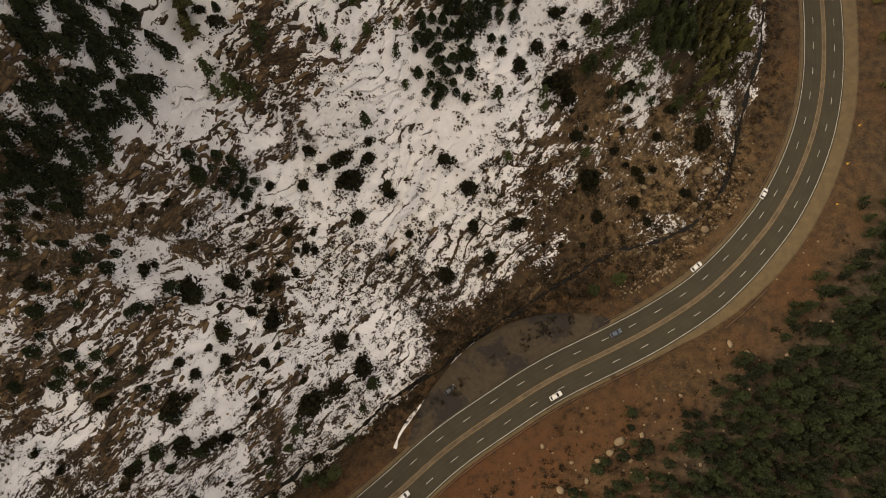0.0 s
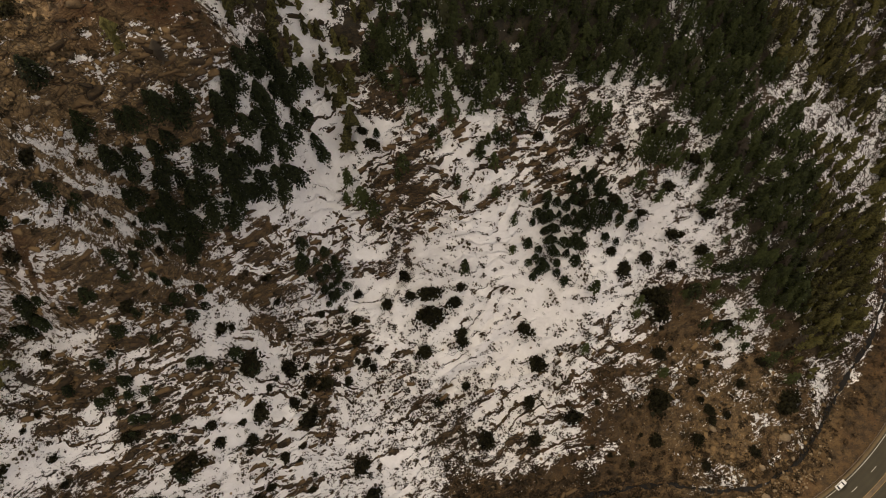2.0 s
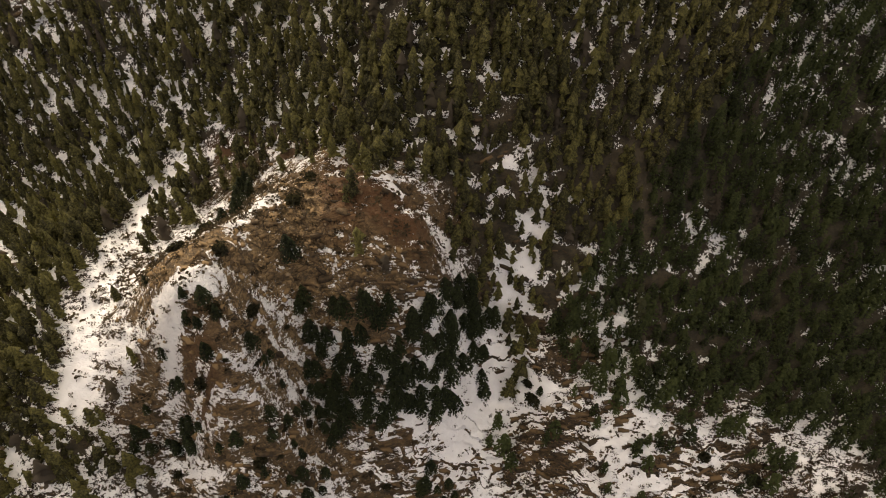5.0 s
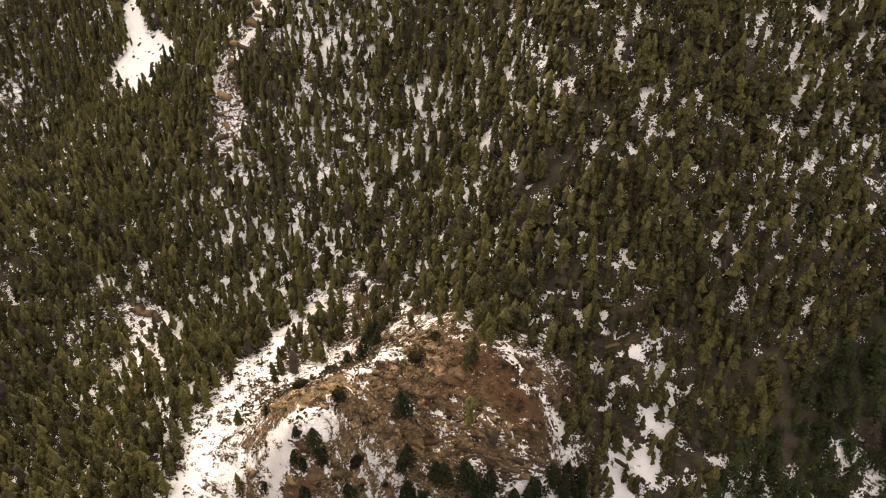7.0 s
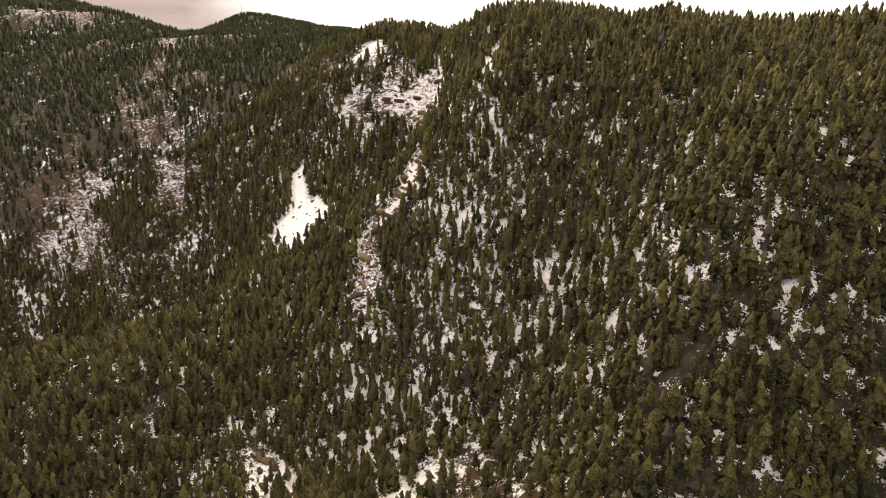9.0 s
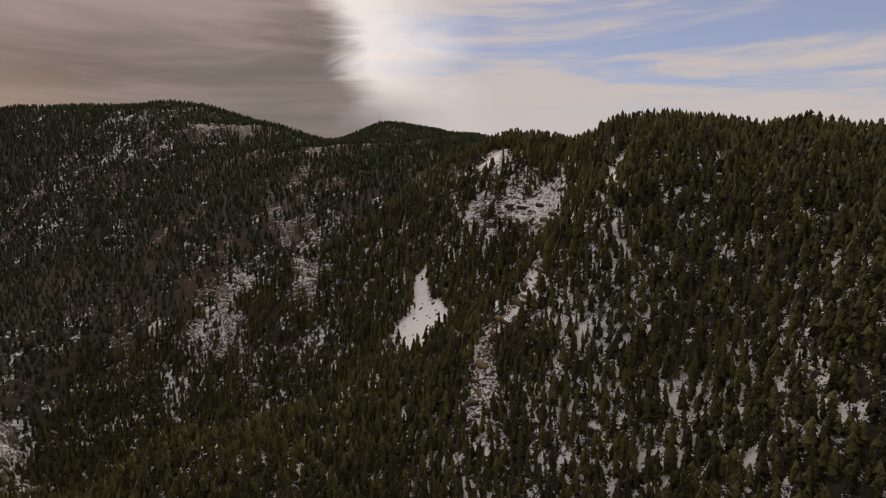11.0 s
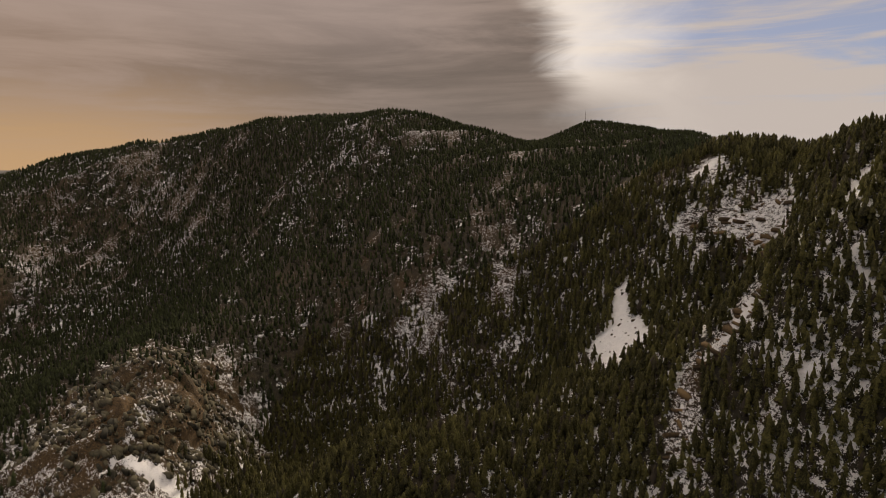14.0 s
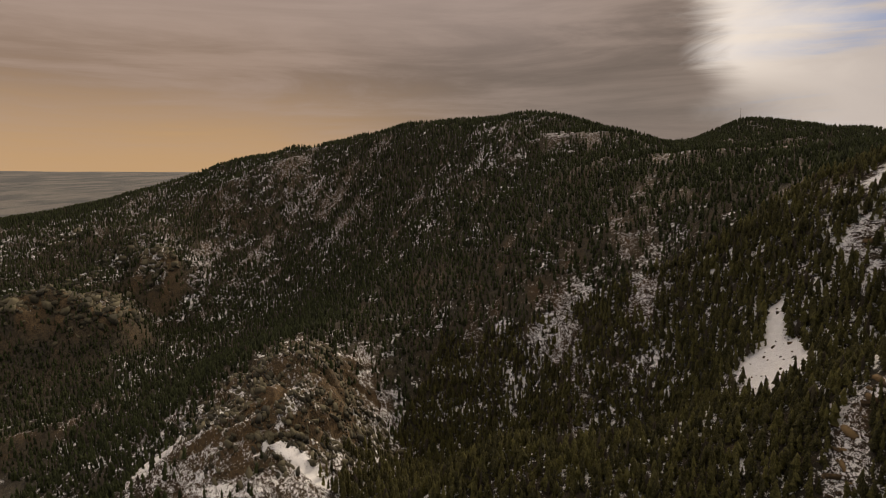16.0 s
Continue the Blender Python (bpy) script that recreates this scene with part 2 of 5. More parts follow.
def bands(x, y):
    """How strongly the bare bands of rock show, 0 to 1."""
    ax, ay = x + 6 * fbm(x, y, 14, 3, 63), y + 6 * fbm(x, y, 14, 3, 64)
    out = np.zeros(np.shape(x))
    for line in BANDS + MORE_BANDS:
        d = np.abs(beside(ax, ay, resample(line, 5.0)))
        out = np.maximum(out, np.exp(-((d / 4.1) ** 4)))
    return np.clip(out * (1 + 1.3 * fbm(x, y, 9, 3, 65)), 0, 1)


def chute(x, y):
    d = np.abs(beside(x + 5 * fbm(x, y, 16, 2, 75), y, resample(CHUTE, 5.0)))
    return np.exp(-((d / 4.0) ** 2))


# rounded rock bluffs: x, y, radius, height
BLUFFS = [(-572, -822, 66, 34), (-722, -890, 40, 22), (-500, -882, 52, 34), (-420, -330, 45, 10), (-640, -935, 38, 16)]


def rocky(x, y):
    """How strongly the tilted beds of rock stand out of the slope, 0 to 1."""
    near = np.exp(-(((x + 60) / 118) ** 2 + ((y - 65) / 95) ** 2) ** 2)
    spur = np.exp(-(((x + 400) / 105) ** 2 + ((y + 330) / 105) ** 2) ** 2)
    brown = np.exp(-(((x - 80) / 45) ** 2 + ((y - 86) / 32) ** 2) ** 2)
    bluffs = sum(np.exp(-(((x - a) / 40) ** 2 + ((y - b) / 32) ** 2) ** 2) for a, b in ((-572, -822), (-722, -890), (-500, -882)))
    return np.clip(near + 1.3 * spur + 0.55 * brown + 1.2 * bluffs + 0.2 * smooth(0.02, 0.25, fbm(x, y, 140, 2, 21)), 0, 1.3)


def ledge(u, part):
    f = u - np.floor(u)
    return smooth(1 - part, 1, f) - f


def height(x, y, fine=True):
    z = base_height(x, y)
    road, creek = beside(x, y, ROAD_LINE), beside(x, y, CREEK_LINE)
    off = smooth(16, 60, np.abs(road)) * smooth(2, 26, np.abs(creek))
    r = rocky(x, y) * off
    crag = np.exp(-(((x + 400) / 92) ** 2 + ((y + 330) / 90) ** 2) ** 2)
    cut = np.abs(fbm(0.8 * x + 0.6 * y, (0.8 * y - 0.6 * x) * 0.45, 26, 3, 60))
    z = z + crag * (12 * np.abs(fbm(x, y, 30, 3, 58)) + 7 * fbm(x, y, 9, 3, 59) - 9 * smooth(0.07, 0.0, cut))
    warp = 22 * fbm(x, y, 60, 3, 1) + 12 * fbm(x, y, 19, 3, 2) + 6 * fbm(x, y, 6, 3, 19)
    across, along = (-0.72 * x + 0.69 * y) + warp, 0.69 * x + 0.72 * y
    strong = smooth(-0.06, 0.16, fbm(along / 1.5, across, 26, 3, 3))
    second = smooth(-0.05, 0.15, fbm(along / 1.7, across, 11, 3, 13))
    z = z + r * (strong * 5.0 * ledge(across / 19.0 + 0.8 * fbm(x, y, 45, 2, 14), 0.2) + second * 2.6 * ledge(across / 6.1 + 0.6 * fbm(x, y, 15, 2, 15), 0.28))
    z = z + r * (2.4 * fbm(along / 2.2, across * 1.2, 6, 4, 4) + 3.0 * np.abs(fbm(x, y, 14, 3, 16)))
    z = z + bands(x, y) * (1.3 + 3.0 * fbm(along / 2.5, across, 5, 3, 76))
    knob = np.exp(-(((x + 132) / 36) ** 2 + ((y - 50) / 46) ** 2) ** 2)
    z = z + knob * (9 * fbm(x, y, 24, 4, 17) + 3.5 * np.abs(fbm(x, y, 7, 3, 18)))
    z = z + off * (9 * fbm(x, y, 70, 3, 5) * smooth(60, 300, np.hypot(x, y)) + 1.6 * fbm(x, y, 13, 4, 6))
    far = (1 - np.exp(-(((x + 410) / 75) ** 2 + ((y - 30) / 48) ** 2) ** 2)) * smooth(230, 420, np.hypot(x, y)) * smooth(1750, 1450, np.hypot(x, y))
    spurs = np.abs(fbm(0.55 * x + 0.83 * y, -0.83 * x * 0.45 + 0.55 * y * 0.45, 150, 3, 51)) - 0.12
    z = z + far * (-75 * spurs * smooth(0.02, 0.3, fbm(x, y, 420, 2, 52) + 0.25) + 7 * fbm(x, y, 38, 3, 53))
    for a, b, r, up in BLUFFS:
        z = z + up * np.exp(-(((x - a) ** 2 + (y - b) ** 2) / r**2) ** 2) * (1 + 0.8 * fbm(x, y, 20, 3, 57))
    # graded strip of the road, its banks, and the notch of the creek
    flat = smooth(30, 13.5, np.abs(road))
    z = z * (1 - flat) + flat * (-0.12 + 0.15 * fbm(x, y, 6, 2, 7))
    ditch = np.exp(-((np.abs(creek) / 2.2) ** 2)) * (1.6 + 1.2 * fbm(x, y, 5, 2, 8)) + 1.5 * np.exp(-((np.abs(creek) / 7.0) ** 2))
    z = z - ditch * smooth(13.5, 18, np.abs(road))
    return z


# ---- materials ----
def material(name):
    mat = bpy.data.materials.new(name)
    mat.use_nodes = True
    return mat, Nodes(mat.node_tree)


def finish(n, colour, rough=0.9, bump=None, strength=0.4, distance=0.1, metal=0.0, coat=0.0):
    node = n.tree.nodes.new("ShaderNodeBsdfPrincipled")
    n.put(node.inputs["Base Color"], colour)
    n.put(node.inputs["Roughness"], rough)
    n.put(node.inputs["Metallic"], metal)
    n.put(node.inputs["Coat Weight"], coat)
    if bump is not None:
        b = n.tree.nodes.new("ShaderNodeBump")
        b.inputs["Strength"].default_value, b.inputs["Distance"].default_value = strength, distance
        n.put(b.inputs["Height"], bump)
        n.put(node.inputs["Normal"], b.outputs[0])
    n("ShaderNodeOutputMaterial", node.outputs[0])


def plain(name, colour, rough=0.7, grain=0.25, scale=2.0, metal=0.0, coat=0.0):
    """A paint or stone with blotches and grain of its own."""
    mat, n = material(name)
    where = n("ShaderNodeTexCoord", out=3)
    blotch, fine = n.noise(where, scale, 4), n.noise(where, scale * 9, 3)
    both = n.math("ADD", n.math("MULTIPLY", blotch, 0.65), n.math("MULTIPLY", fine, 0.35))
    dark = tuple(c * (1 - grain) for c in colour)
    light = tuple(min(1, c * (1 + grain)) for c in colour)
    finish(n, n.mix(n.ramp(both, 0.3, 0.7), dark, light), rough, fine, 0.25, 0.02, metal, coat)
    return mat


def attribute(n, name):
    return n("ShaderNodeAttribute", attribute_name=name, out=2)


def ground_material():
    mat, n = material("mountain_ground")
    where = n("ShaderNodeTexCoord", out=3)
    snow, soil, litter = attribute(n, "snow"), attribute(n, "soil"), attribute(n, "litter")
    broad, mid, fine = n.noise(where, 0.05, 5, 0.6), n.noise(where, 0.3, 5, 0.62), n.noise(where, 1.5, 4, 0.65)
    turned = n("ShaderNodeMapping", where, None, (0.0, 0.0, radians(-46)), (1.0, 1.0, 1.0))
    beds = n("ShaderNodeVectorMath", turned, (0.55, 1.15, 1.4), operation="MULTIPLY")
    layers, cracks = n.noise(beds, 0.36, 7, 0.72, 1.4), n.noise(beds, 1.25, 5, 0.65, 1.6)
    run = n.tree.nodes.new("ShaderNodeSeparateXYZ")
    n.put(run.inputs[0], turned)
    bow = n.math("ADD", n.math("MULTIPLY", n.math("SUBTRACT", n.noise(where, 0.035, 3, 0.5), 0.5), 26.0),
                 n.math("ADD", n.math("MULTIPLY", n.math("SUBTRACT", n.noise(where, 0.15, 3, 0.5), 0.5), 7.0), n.math("MULTIPLY", n.math("SUBTRACT", n.noise(where, 0.8, 4, 0.6), 0.5), 1.4)))
    rise = n.math("ADD", run.outputs[1], bow)
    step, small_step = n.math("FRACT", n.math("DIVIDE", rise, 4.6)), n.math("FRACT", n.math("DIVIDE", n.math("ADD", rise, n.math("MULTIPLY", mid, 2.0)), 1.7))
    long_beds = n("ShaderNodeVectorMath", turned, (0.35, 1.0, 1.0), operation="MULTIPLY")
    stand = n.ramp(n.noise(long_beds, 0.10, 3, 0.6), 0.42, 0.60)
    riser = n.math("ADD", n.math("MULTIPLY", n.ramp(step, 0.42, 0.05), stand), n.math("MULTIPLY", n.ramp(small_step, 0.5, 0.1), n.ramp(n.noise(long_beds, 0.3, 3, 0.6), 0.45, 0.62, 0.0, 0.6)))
    # Dark line at the foot of each riser: its shadow, painted into the rock.
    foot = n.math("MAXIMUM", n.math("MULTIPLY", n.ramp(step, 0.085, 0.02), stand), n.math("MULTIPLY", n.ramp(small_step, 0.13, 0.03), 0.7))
    rock = n.mix(n.ramp(layers, 0.38, 0.62), (0.030, 0.0185, 0.008), (0.165, 0.103, 0.045))
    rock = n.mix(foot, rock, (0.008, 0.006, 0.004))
    rock = n.mix(n.math("MULTIPLY", n.ramp(broad, 0.45, 0.7), 0.6), rock, (0.140, 0.076, 0.026))
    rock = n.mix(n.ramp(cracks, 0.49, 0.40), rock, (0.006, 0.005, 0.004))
    cells = n("ShaderNodeVectorMath", where, n("ShaderNodeVectorMath", n("ShaderNodeTexNoise", where, None, 0.16, 3.0, out=1), (9.0, 9.0, 9.0), operation="MULTIPLY"), operation="ADD")
    big = n("ShaderNodeTexVoronoi", cells, None, 0.2, feature="DISTANCE_TO_EDGE")
    small = n("ShaderNodeTexVoronoi", n("ShaderNodeVectorMath", cells, (0.5, 1.0, 1.3), operation="MULTIPLY"), None, 0.75, feature="DISTANCE_TO_EDGE")
    joint = n.math("MAXIMUM", n.ramp(big, 0.06, 0.0), n.math("MULTIPLY", n.ramp(small, 0.10, 0.0), 0.75))
    sand = n.mix(n.ramp(layers, 0.36, 0.64), (0.085, 0.055, 0.025), (0.31, 0.205, 0.098))
    sand = n.mix(n.ramp(fine, 0.5, 0.7), sand, (0.31, 0.215, 0.115))
    sand = n.mix(n.math("MULTIPLY", joint, n.ramp(broad, 0.35, 0.6, 0.45, 0.95)), sand, (0.022, 0.015, 0.008))
    tan = attribute(n, "tan")
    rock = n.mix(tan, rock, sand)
    earth = n.mix(n.ramp(mid, 0.3, 0.7), (0.022, 0.0125, 0.004), (0.092, 0.052, 0.0175))
    earth = n.mix(n.math("MULTIPLY", n.ramp(broad, 0.5, 0.72), 0.7), earth, (0.105, 0.049, 0.0145))
    pebble = n.ramp(n.noise(where, 1.9, 4, 0.65), 0.56, 0.68)
    earth = n.mix(n.math("MULTIPLY", pebble, 0.55), earth, (0.165, 0.104, 0.046))
    earth = n.mix(n.ramp(fine, 0.46, 0.36), earth, (0.012, 0.009, 0.005))
    earth = n.mix(n.math("MULTIPLY", n.math("MULTIPLY", tan, 0.6), n.ramp(mid, 0.3, 0.6)), earth, (0.26, 0.158, 0.064))
    earth = n.mix(n.math("MULTIPLY", attribute(n, "red"), n.ramp(mid, 0.3, 0.55, 0.3, 0.9)), earth, (0.088, 0.034, 0.009))
    duff = n.mix(n.ramp(mid, 0.35, 0.65), (0.017, 0.016, 0.010), (0.064, 0.055, 0.034))
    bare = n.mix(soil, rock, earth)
    bare = n.mix(litter, bare, duff)
    # Distant plain: pale field strips, with the haze put into the grey base colours.
    strips = n.noise(n("ShaderNodeVectorMath", where, (0.3, 1.0, 1.0), operation="MULTIPLY"), 0.012, 4, 0.6)
    hazy_plain = n.mix(n.ramp(strips, 0.4, 0.62), (0.085, 0.085, 0.082), (0.17, 0.155, 0.135))
    bare = n.mix(attribute(n, "hazy_plain"), bare, hazy_plain)
    off = n.math("ADD", n.math("MULTIPLY", n.math("SUBTRACT", layers, 0.5), 1.5), n.math("MULTIPLY", n.math("SUBTRACT", cracks, 0.5), 0.9))
    off = n.math("MULTIPLY", n.math("MULTIPLY", off, n.ramp(litter, 0.3, 0.8, 1.0, 0.1)), n.ramp(soil, 0.2, 0.8, 1.0, 0.4))
    off = n.math("ADD", off, n.math("ADD", n.math("MULTIPLY", n.math("SUBTRACT", mid, 0.5), 0.6), n.math("MULTIPLY", n.math("SUBTRACT", fine, 0.5), 0.58)))
    ledges = n.math("MULTIPLY", attribute(n, "ledges"), n.math("SUBTRACT", 0.25, n.math("MULTIPLY", riser, 0.86)))
    drift = n.math("ADD", n.math("SUBTRACT", n.noise(where, 0.13, 3, 0.6), 0.5), n.math("SUBTRACT", n.noise(where, 0.04, 2, 0.5), 0.5))
    drift = n.math("MULTIPLY", drift, n.math("MULTIPLY", litter, 0.68))
    ragged = n.math("ADD", n.math("ADD", snow, ledges), n.math("ADD", off, drift))
    cover = n.ramp(ragged, 0.488, 0.512)
    white = n.mix(n.ramp(mid, 0.3, 0.75), (0.86, 0.84, 0.83), (0.96, 0.94, 0.93))
    # Shade along the snow's edge, painted as a dark rim on the bare ground.
    rim_shade = n.math("MULTIPLY", n.ramp(ragged, 0.40, 0.47), n.ramp(mid, 0.4, 0.65, 0.1, 0.75))
    bare = n.mix(rim_shade, bare, (0.013, 0.010, 0.006))
    colour = n.mix(cover, bare, white)
    treads = n.math("MULTIPLY", attribute(n, "ledges"), n.math("SUBTRACT", n.math("MULTIPLY", n.ramp(step, 0.0, 0.3), 1.6), n.math("MULTIPLY", step, 1.6)))
    lift = n.math("ADD", n.math("ADD", n.math("MULTIPLY", cover, 0.35), treads), n.math("ADD", n.math("MULTIPLY", layers, 1.3), n.math("ADD", n.math("MULTIPLY", cracks, 0.5), n.math("SUBTRACT", n.math("MULTIPLY", fine, 0.35), n.math("MULTIPLY", n.math("MULTIPLY", joint, tan), 0.9)))))
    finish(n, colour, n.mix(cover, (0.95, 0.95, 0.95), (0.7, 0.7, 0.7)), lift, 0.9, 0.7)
    return mat


def foliage(name, low, high, dead=True):
    mat, n = material(name)
    tint, rand = attribute(n, "tint"), n("ShaderNodeObjectInfo", out=5)
    where = n("ShaderNodeNewGeometry")
    clumps = n.noise(where, 1.5, 3, 0.7)
    mixed = n.math("ADD", n.math("MULTIPLY", tint, 0.45), n.math("ADD", n.math("MULTIPLY", rand, 0.2), n.ramp(clumps, 0.36, 0.66, 0.0, 0.5)))
    leaf = n.mix(n.ramp(mixed, 0.1, 1.0), low, high)
    if dead:
        leaf = n.mix(n.ramp(tint, 0.95, 0.98), leaf, (0.105, 0.085, 0.062))
    finish(n, leaf, 0.85)
    solid = next(k for k in n.tree.nodes if k.type == "BSDF_PRINCIPLED")
    end = next(k for k in n.tree.nodes if k.type == "OUTPUT_MATERIAL")
    thin = n("ShaderNodeBsdfTranslucent", leaf)
    n.put(end.inputs[0], n("ShaderNodeMixShader", 0.68, solid.outputs[0], thin))
    return mat


GROUND = ground_material()
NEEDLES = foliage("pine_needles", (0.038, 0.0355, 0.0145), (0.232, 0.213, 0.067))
# Darker copy of the pine needles, with shade put into the colour.
SHADED_PINE = foliage("shaded_pine_needles", (0.010, 0.0140, 0.0055), (0.104, 0.126, 0.040))
# Darker pine for the far slopes; their shade is put into the colour.
SHADED_FAR_PINE = foliage("shaded_far_pine_needles", (0.008, 0.0115, 0.0048), (0.087, 0.104, 0.034))
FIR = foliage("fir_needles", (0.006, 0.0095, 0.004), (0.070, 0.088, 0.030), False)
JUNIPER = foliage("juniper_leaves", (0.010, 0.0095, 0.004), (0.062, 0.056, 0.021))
SAGE = foliage("sage_leaves", (0.024, 0.018, 0.009), (0.112, 0.084, 0.046), False)
DRY_TWIGS = foliage("dry_twigs", (0.032, 0.022, 0.012), (0.135, 0.096, 0.054), False)
BARK = plain("bark", (0.085, 0.058, 0.042), 0.95, 0.35, 1.5)
ASPHALT, n = material("asphalt")
spot = n("ShaderNodeTexCoord", out=3)
tar = n.mix(n.ramp(n.noise(spot, 0.18, 5), 0.3, 0.7), (0.033, 0.027, 0.0135), (0.044, 0.037, 0.019))
tar = n.mix(n.math("MULTIPLY", attribute(n, "wear"), n.ramp(n.noise(spot, 0.08, 4), 0.3, 0.7, 0.25, 0.75)), tar, (0.024, 0.021, 0.014))
finish(n, tar, 0.88, n.noise(spot, 12.0, 2), 0.2, 0.02)
SHOULDER_GRAVEL = plain("shoulder_gravel", (0.105, 0.074, 0.036), 0.95, 0.25, 0.3)
WET_DIRT, n = material("wet_dirt")
spot = n("ShaderNodeTexCoord", out=3)
damp = n.math("ADD", n.math("MULTIPLY", n.noise(spot, 0.055, 5, 0.6, 0.5), 0.8), n.math("MULTIPLY", n.noise(spot, 0.6, 4, 0.6), 0.2))
dirt = n.mix(n.ramp(n.noise(spot, 0.5, 5), 0.3, 0.7), (0.034, 0.0225, 0.0098), (0.055, 0.037, 0.0165))
finish(n, n.mix(n.ramp(damp, 0.47, 0.53), dirt, (0.015, 0.010, 0.006)), 0.8, n.noise(spot, 4.0, 3), 0.3, 0.05)
WHITE_PAINT = plain("white_road_paint", (0.46, 0.43, 0.38), 0.8, 0.2, 1.0)
YELLOW_PAINT = plain("yellow_road_paint", (0.22, 0.145, 0.055), 0.8, 0.2, 1.0)
RAIL_STEEL = plain("weathered_rail_steel", (0.19, 0.15, 0.12), 0.6, 0.3, 1.0, 0.5)
STONE = plain("sandstone", (0.21, 0.155, 0.094), 0.95, 0.4, 0.8)

# ---- ground: one sheet to the skyline ----


def spaced(parts):
    """Grid lines: (from, to, step) pieces, the outer ones growing."""
    out = [np.arange(a, b, s) for a, b, s in parts]
    return np.concatenate(out)


def growing(start, end, first, factor=1.12):
    out, v, s = [], start, first
    while abs(v - end) > s and (end - start) * (end - v) > 0:
        v += s * (1 if end > start else -1)
        out.append(v)
        s *= factor
    return np.array(out[:-1] + [end])


xs = np.concatenate([growing(-1750, -5000, 22)[::-1], spaced([(-1750, -720, 13), (-720, -500, 5), (-500, -290, 2.4), (-290, -200, 5), (-200, -168, 2), (-168, 130, 1.0), (130, 190, 2.2)]), growing(190, 5000, 6)])
ys = np.concatenate([growing(-1600, -5000, 22)[::-1], spaced([(-1600, -920, 14), (-920, -795, 5), (-795, -440, 10), (-440, -230, 3.2), (-230, -120, 6), (-120, -45, 2.5), (-45, 165, 1.0), (165, 240, 2.2), (240, 460, 6)]), growing(460, 5000, 12)])
gx, gy = np.meshgrid(xs, ys, indexing="ij")
gz = height(gx, gy)

# bare or snowy stretches: x, y, reach along x, reach along y, amount
SNOW_SPOTS = [(92, 208, 40, 38, 0.12), (-12, 88, 30, 24, 0.42), (2, 62, 28, 20, 0.28), (-40, 55, 26, 20, 0.16), (-62, 8, 16, 15, 0.3), (25, 112, 18, 13, 0.35), (-75, 92, 9, 14, 0.45), (-83, 107, 9, 9, 0.5),
              (-128, 22, 5, 7, 0.35), (-123, 33, 5, 6, 0.35), (-160, 47, 5, 7, 0.45), (-144, 40, 4, 9, 0.35), (-135, 62, 6, 4, 0.35), (-152, 60, 4, 6, 0.4), (-104, 98, 8, 4, 0.35), (-118, 90, 8, 3, 0.3), (-337, -268, 7, 30, 0.5), (-322, -390, 26, 14, 0.45), (-350, -300, 30, 4, 0.35), (-372, -365, 40, 5, 0.3), (-300, -310, 10, 40, 0.15), (-37, 118, 20, 8, 0.2), (-55, 132, 18, 7, 0.3)]
BARE_SPOTS = [(84, 92, 42, 36, -0.24), (62, 72, 34, 22, -0.24), (40, 62, 24, 16, -0.26), (22, 44, 26, 12, -0.12), (-138, 48, 22, 32, -0.42), (-122, 76, 24, 15, -0.3), (-140, 22, 16, 14, -0.3), (-572, -822, 64, 60, -0.2), (-722, -890, 40, 36, -0.15), (-500, -882, 52, 48, -0.2), (-80, 152, 36, 16, -0.12), (50, 112, 20, 15, -0.24), (38, 92, 14, 14, -0.15), (36, 72, 14, 16, -0.12),
              (-400, -335, 92, 84, -0.12), (-108, 96, 15, 17, -0.22), (-184, 68, 22, 13, -0.2), (-326, 67, 14, 8, -0.2), (-130, 5, 12, 14, -0.2), (-165, 165, 85, 45, -0.07)]
CLEAR_SPOTS = [(-414, 27, 16, 13, 3.0), (-401, 38, 9, 7, 3.0), (-422, 15, 8, 6, 2.5), (-399, 25, 8, 6, 2.2), (-435, 115, 30, 13, 1.3), (-474, 70, 14, 10, 0.8), (-455, 96, 14, 9, 0.9), (-380, 113, 26, 7, 0.8), (-515, 94, 20, 9, 0.8),
               (-241, 121, 5, 5, 1.6), (-124, 217, 8, 6, 1.2), (-251, -5, 11, 9, 1.3), (-216, -12, 22, 11, 1.2), (-238, 83, 16, 12, 0.35), (-516, -175, 16, 12, 0.9),
               (-805, -244, 24, 14, 0.8), (-754, -305, 34, 16, 0.8), (-709, -119, 40, 16, 0.5), (-560, -160, 34, 24, 0.5), (-326, -40, 12, 10, 0.5)]
BLUFF_SPOTS = [(-572, -822, 52, 46, 1.3), (-722, -890, 34, 26, 1.1), (-500, -882, 44, 38, 1.3), (-730, -962, 50, 20, 0.7), (-616, -947, 40, 24, 0.9), (-710, -1085, 40, 20, 0.7),
               (-929, -810, 46, 30, 0.6), (-858, -650, 50, 16, 0.7), (-597, -389, 40, 18, 0.8), (-544, -440, 24, 16, 0.8)]
CLEAR_SPOTS = CLEAR_SPOTS + BLUFF_SPOTS
STANDS = [(-87, 80, 6, 7, 0.9), (-96, 63, 9, 8, 1.3), (-106, 53, 8, 6, 1.1), (-91, 71, 7, 7, 1.2), (-72, 67, 7, 7, 1.2), (-101, 40, 12, 11, 0.45), (-97, 22, 13, 10, 0.45), (-98, 4, 15, 9, 0.42), (-82, -12, 14, 12, 0.28),
          (-78, 27, 4, 4, 0.9),  (-69, 107, 4, 4, 0.6), (1, 112, 11, 9, 1.1), (10, 121, 10, 6, 0.8), (-5, 101, 5, 5, 0.9), (106, 138, 16, 10, 1.0)]
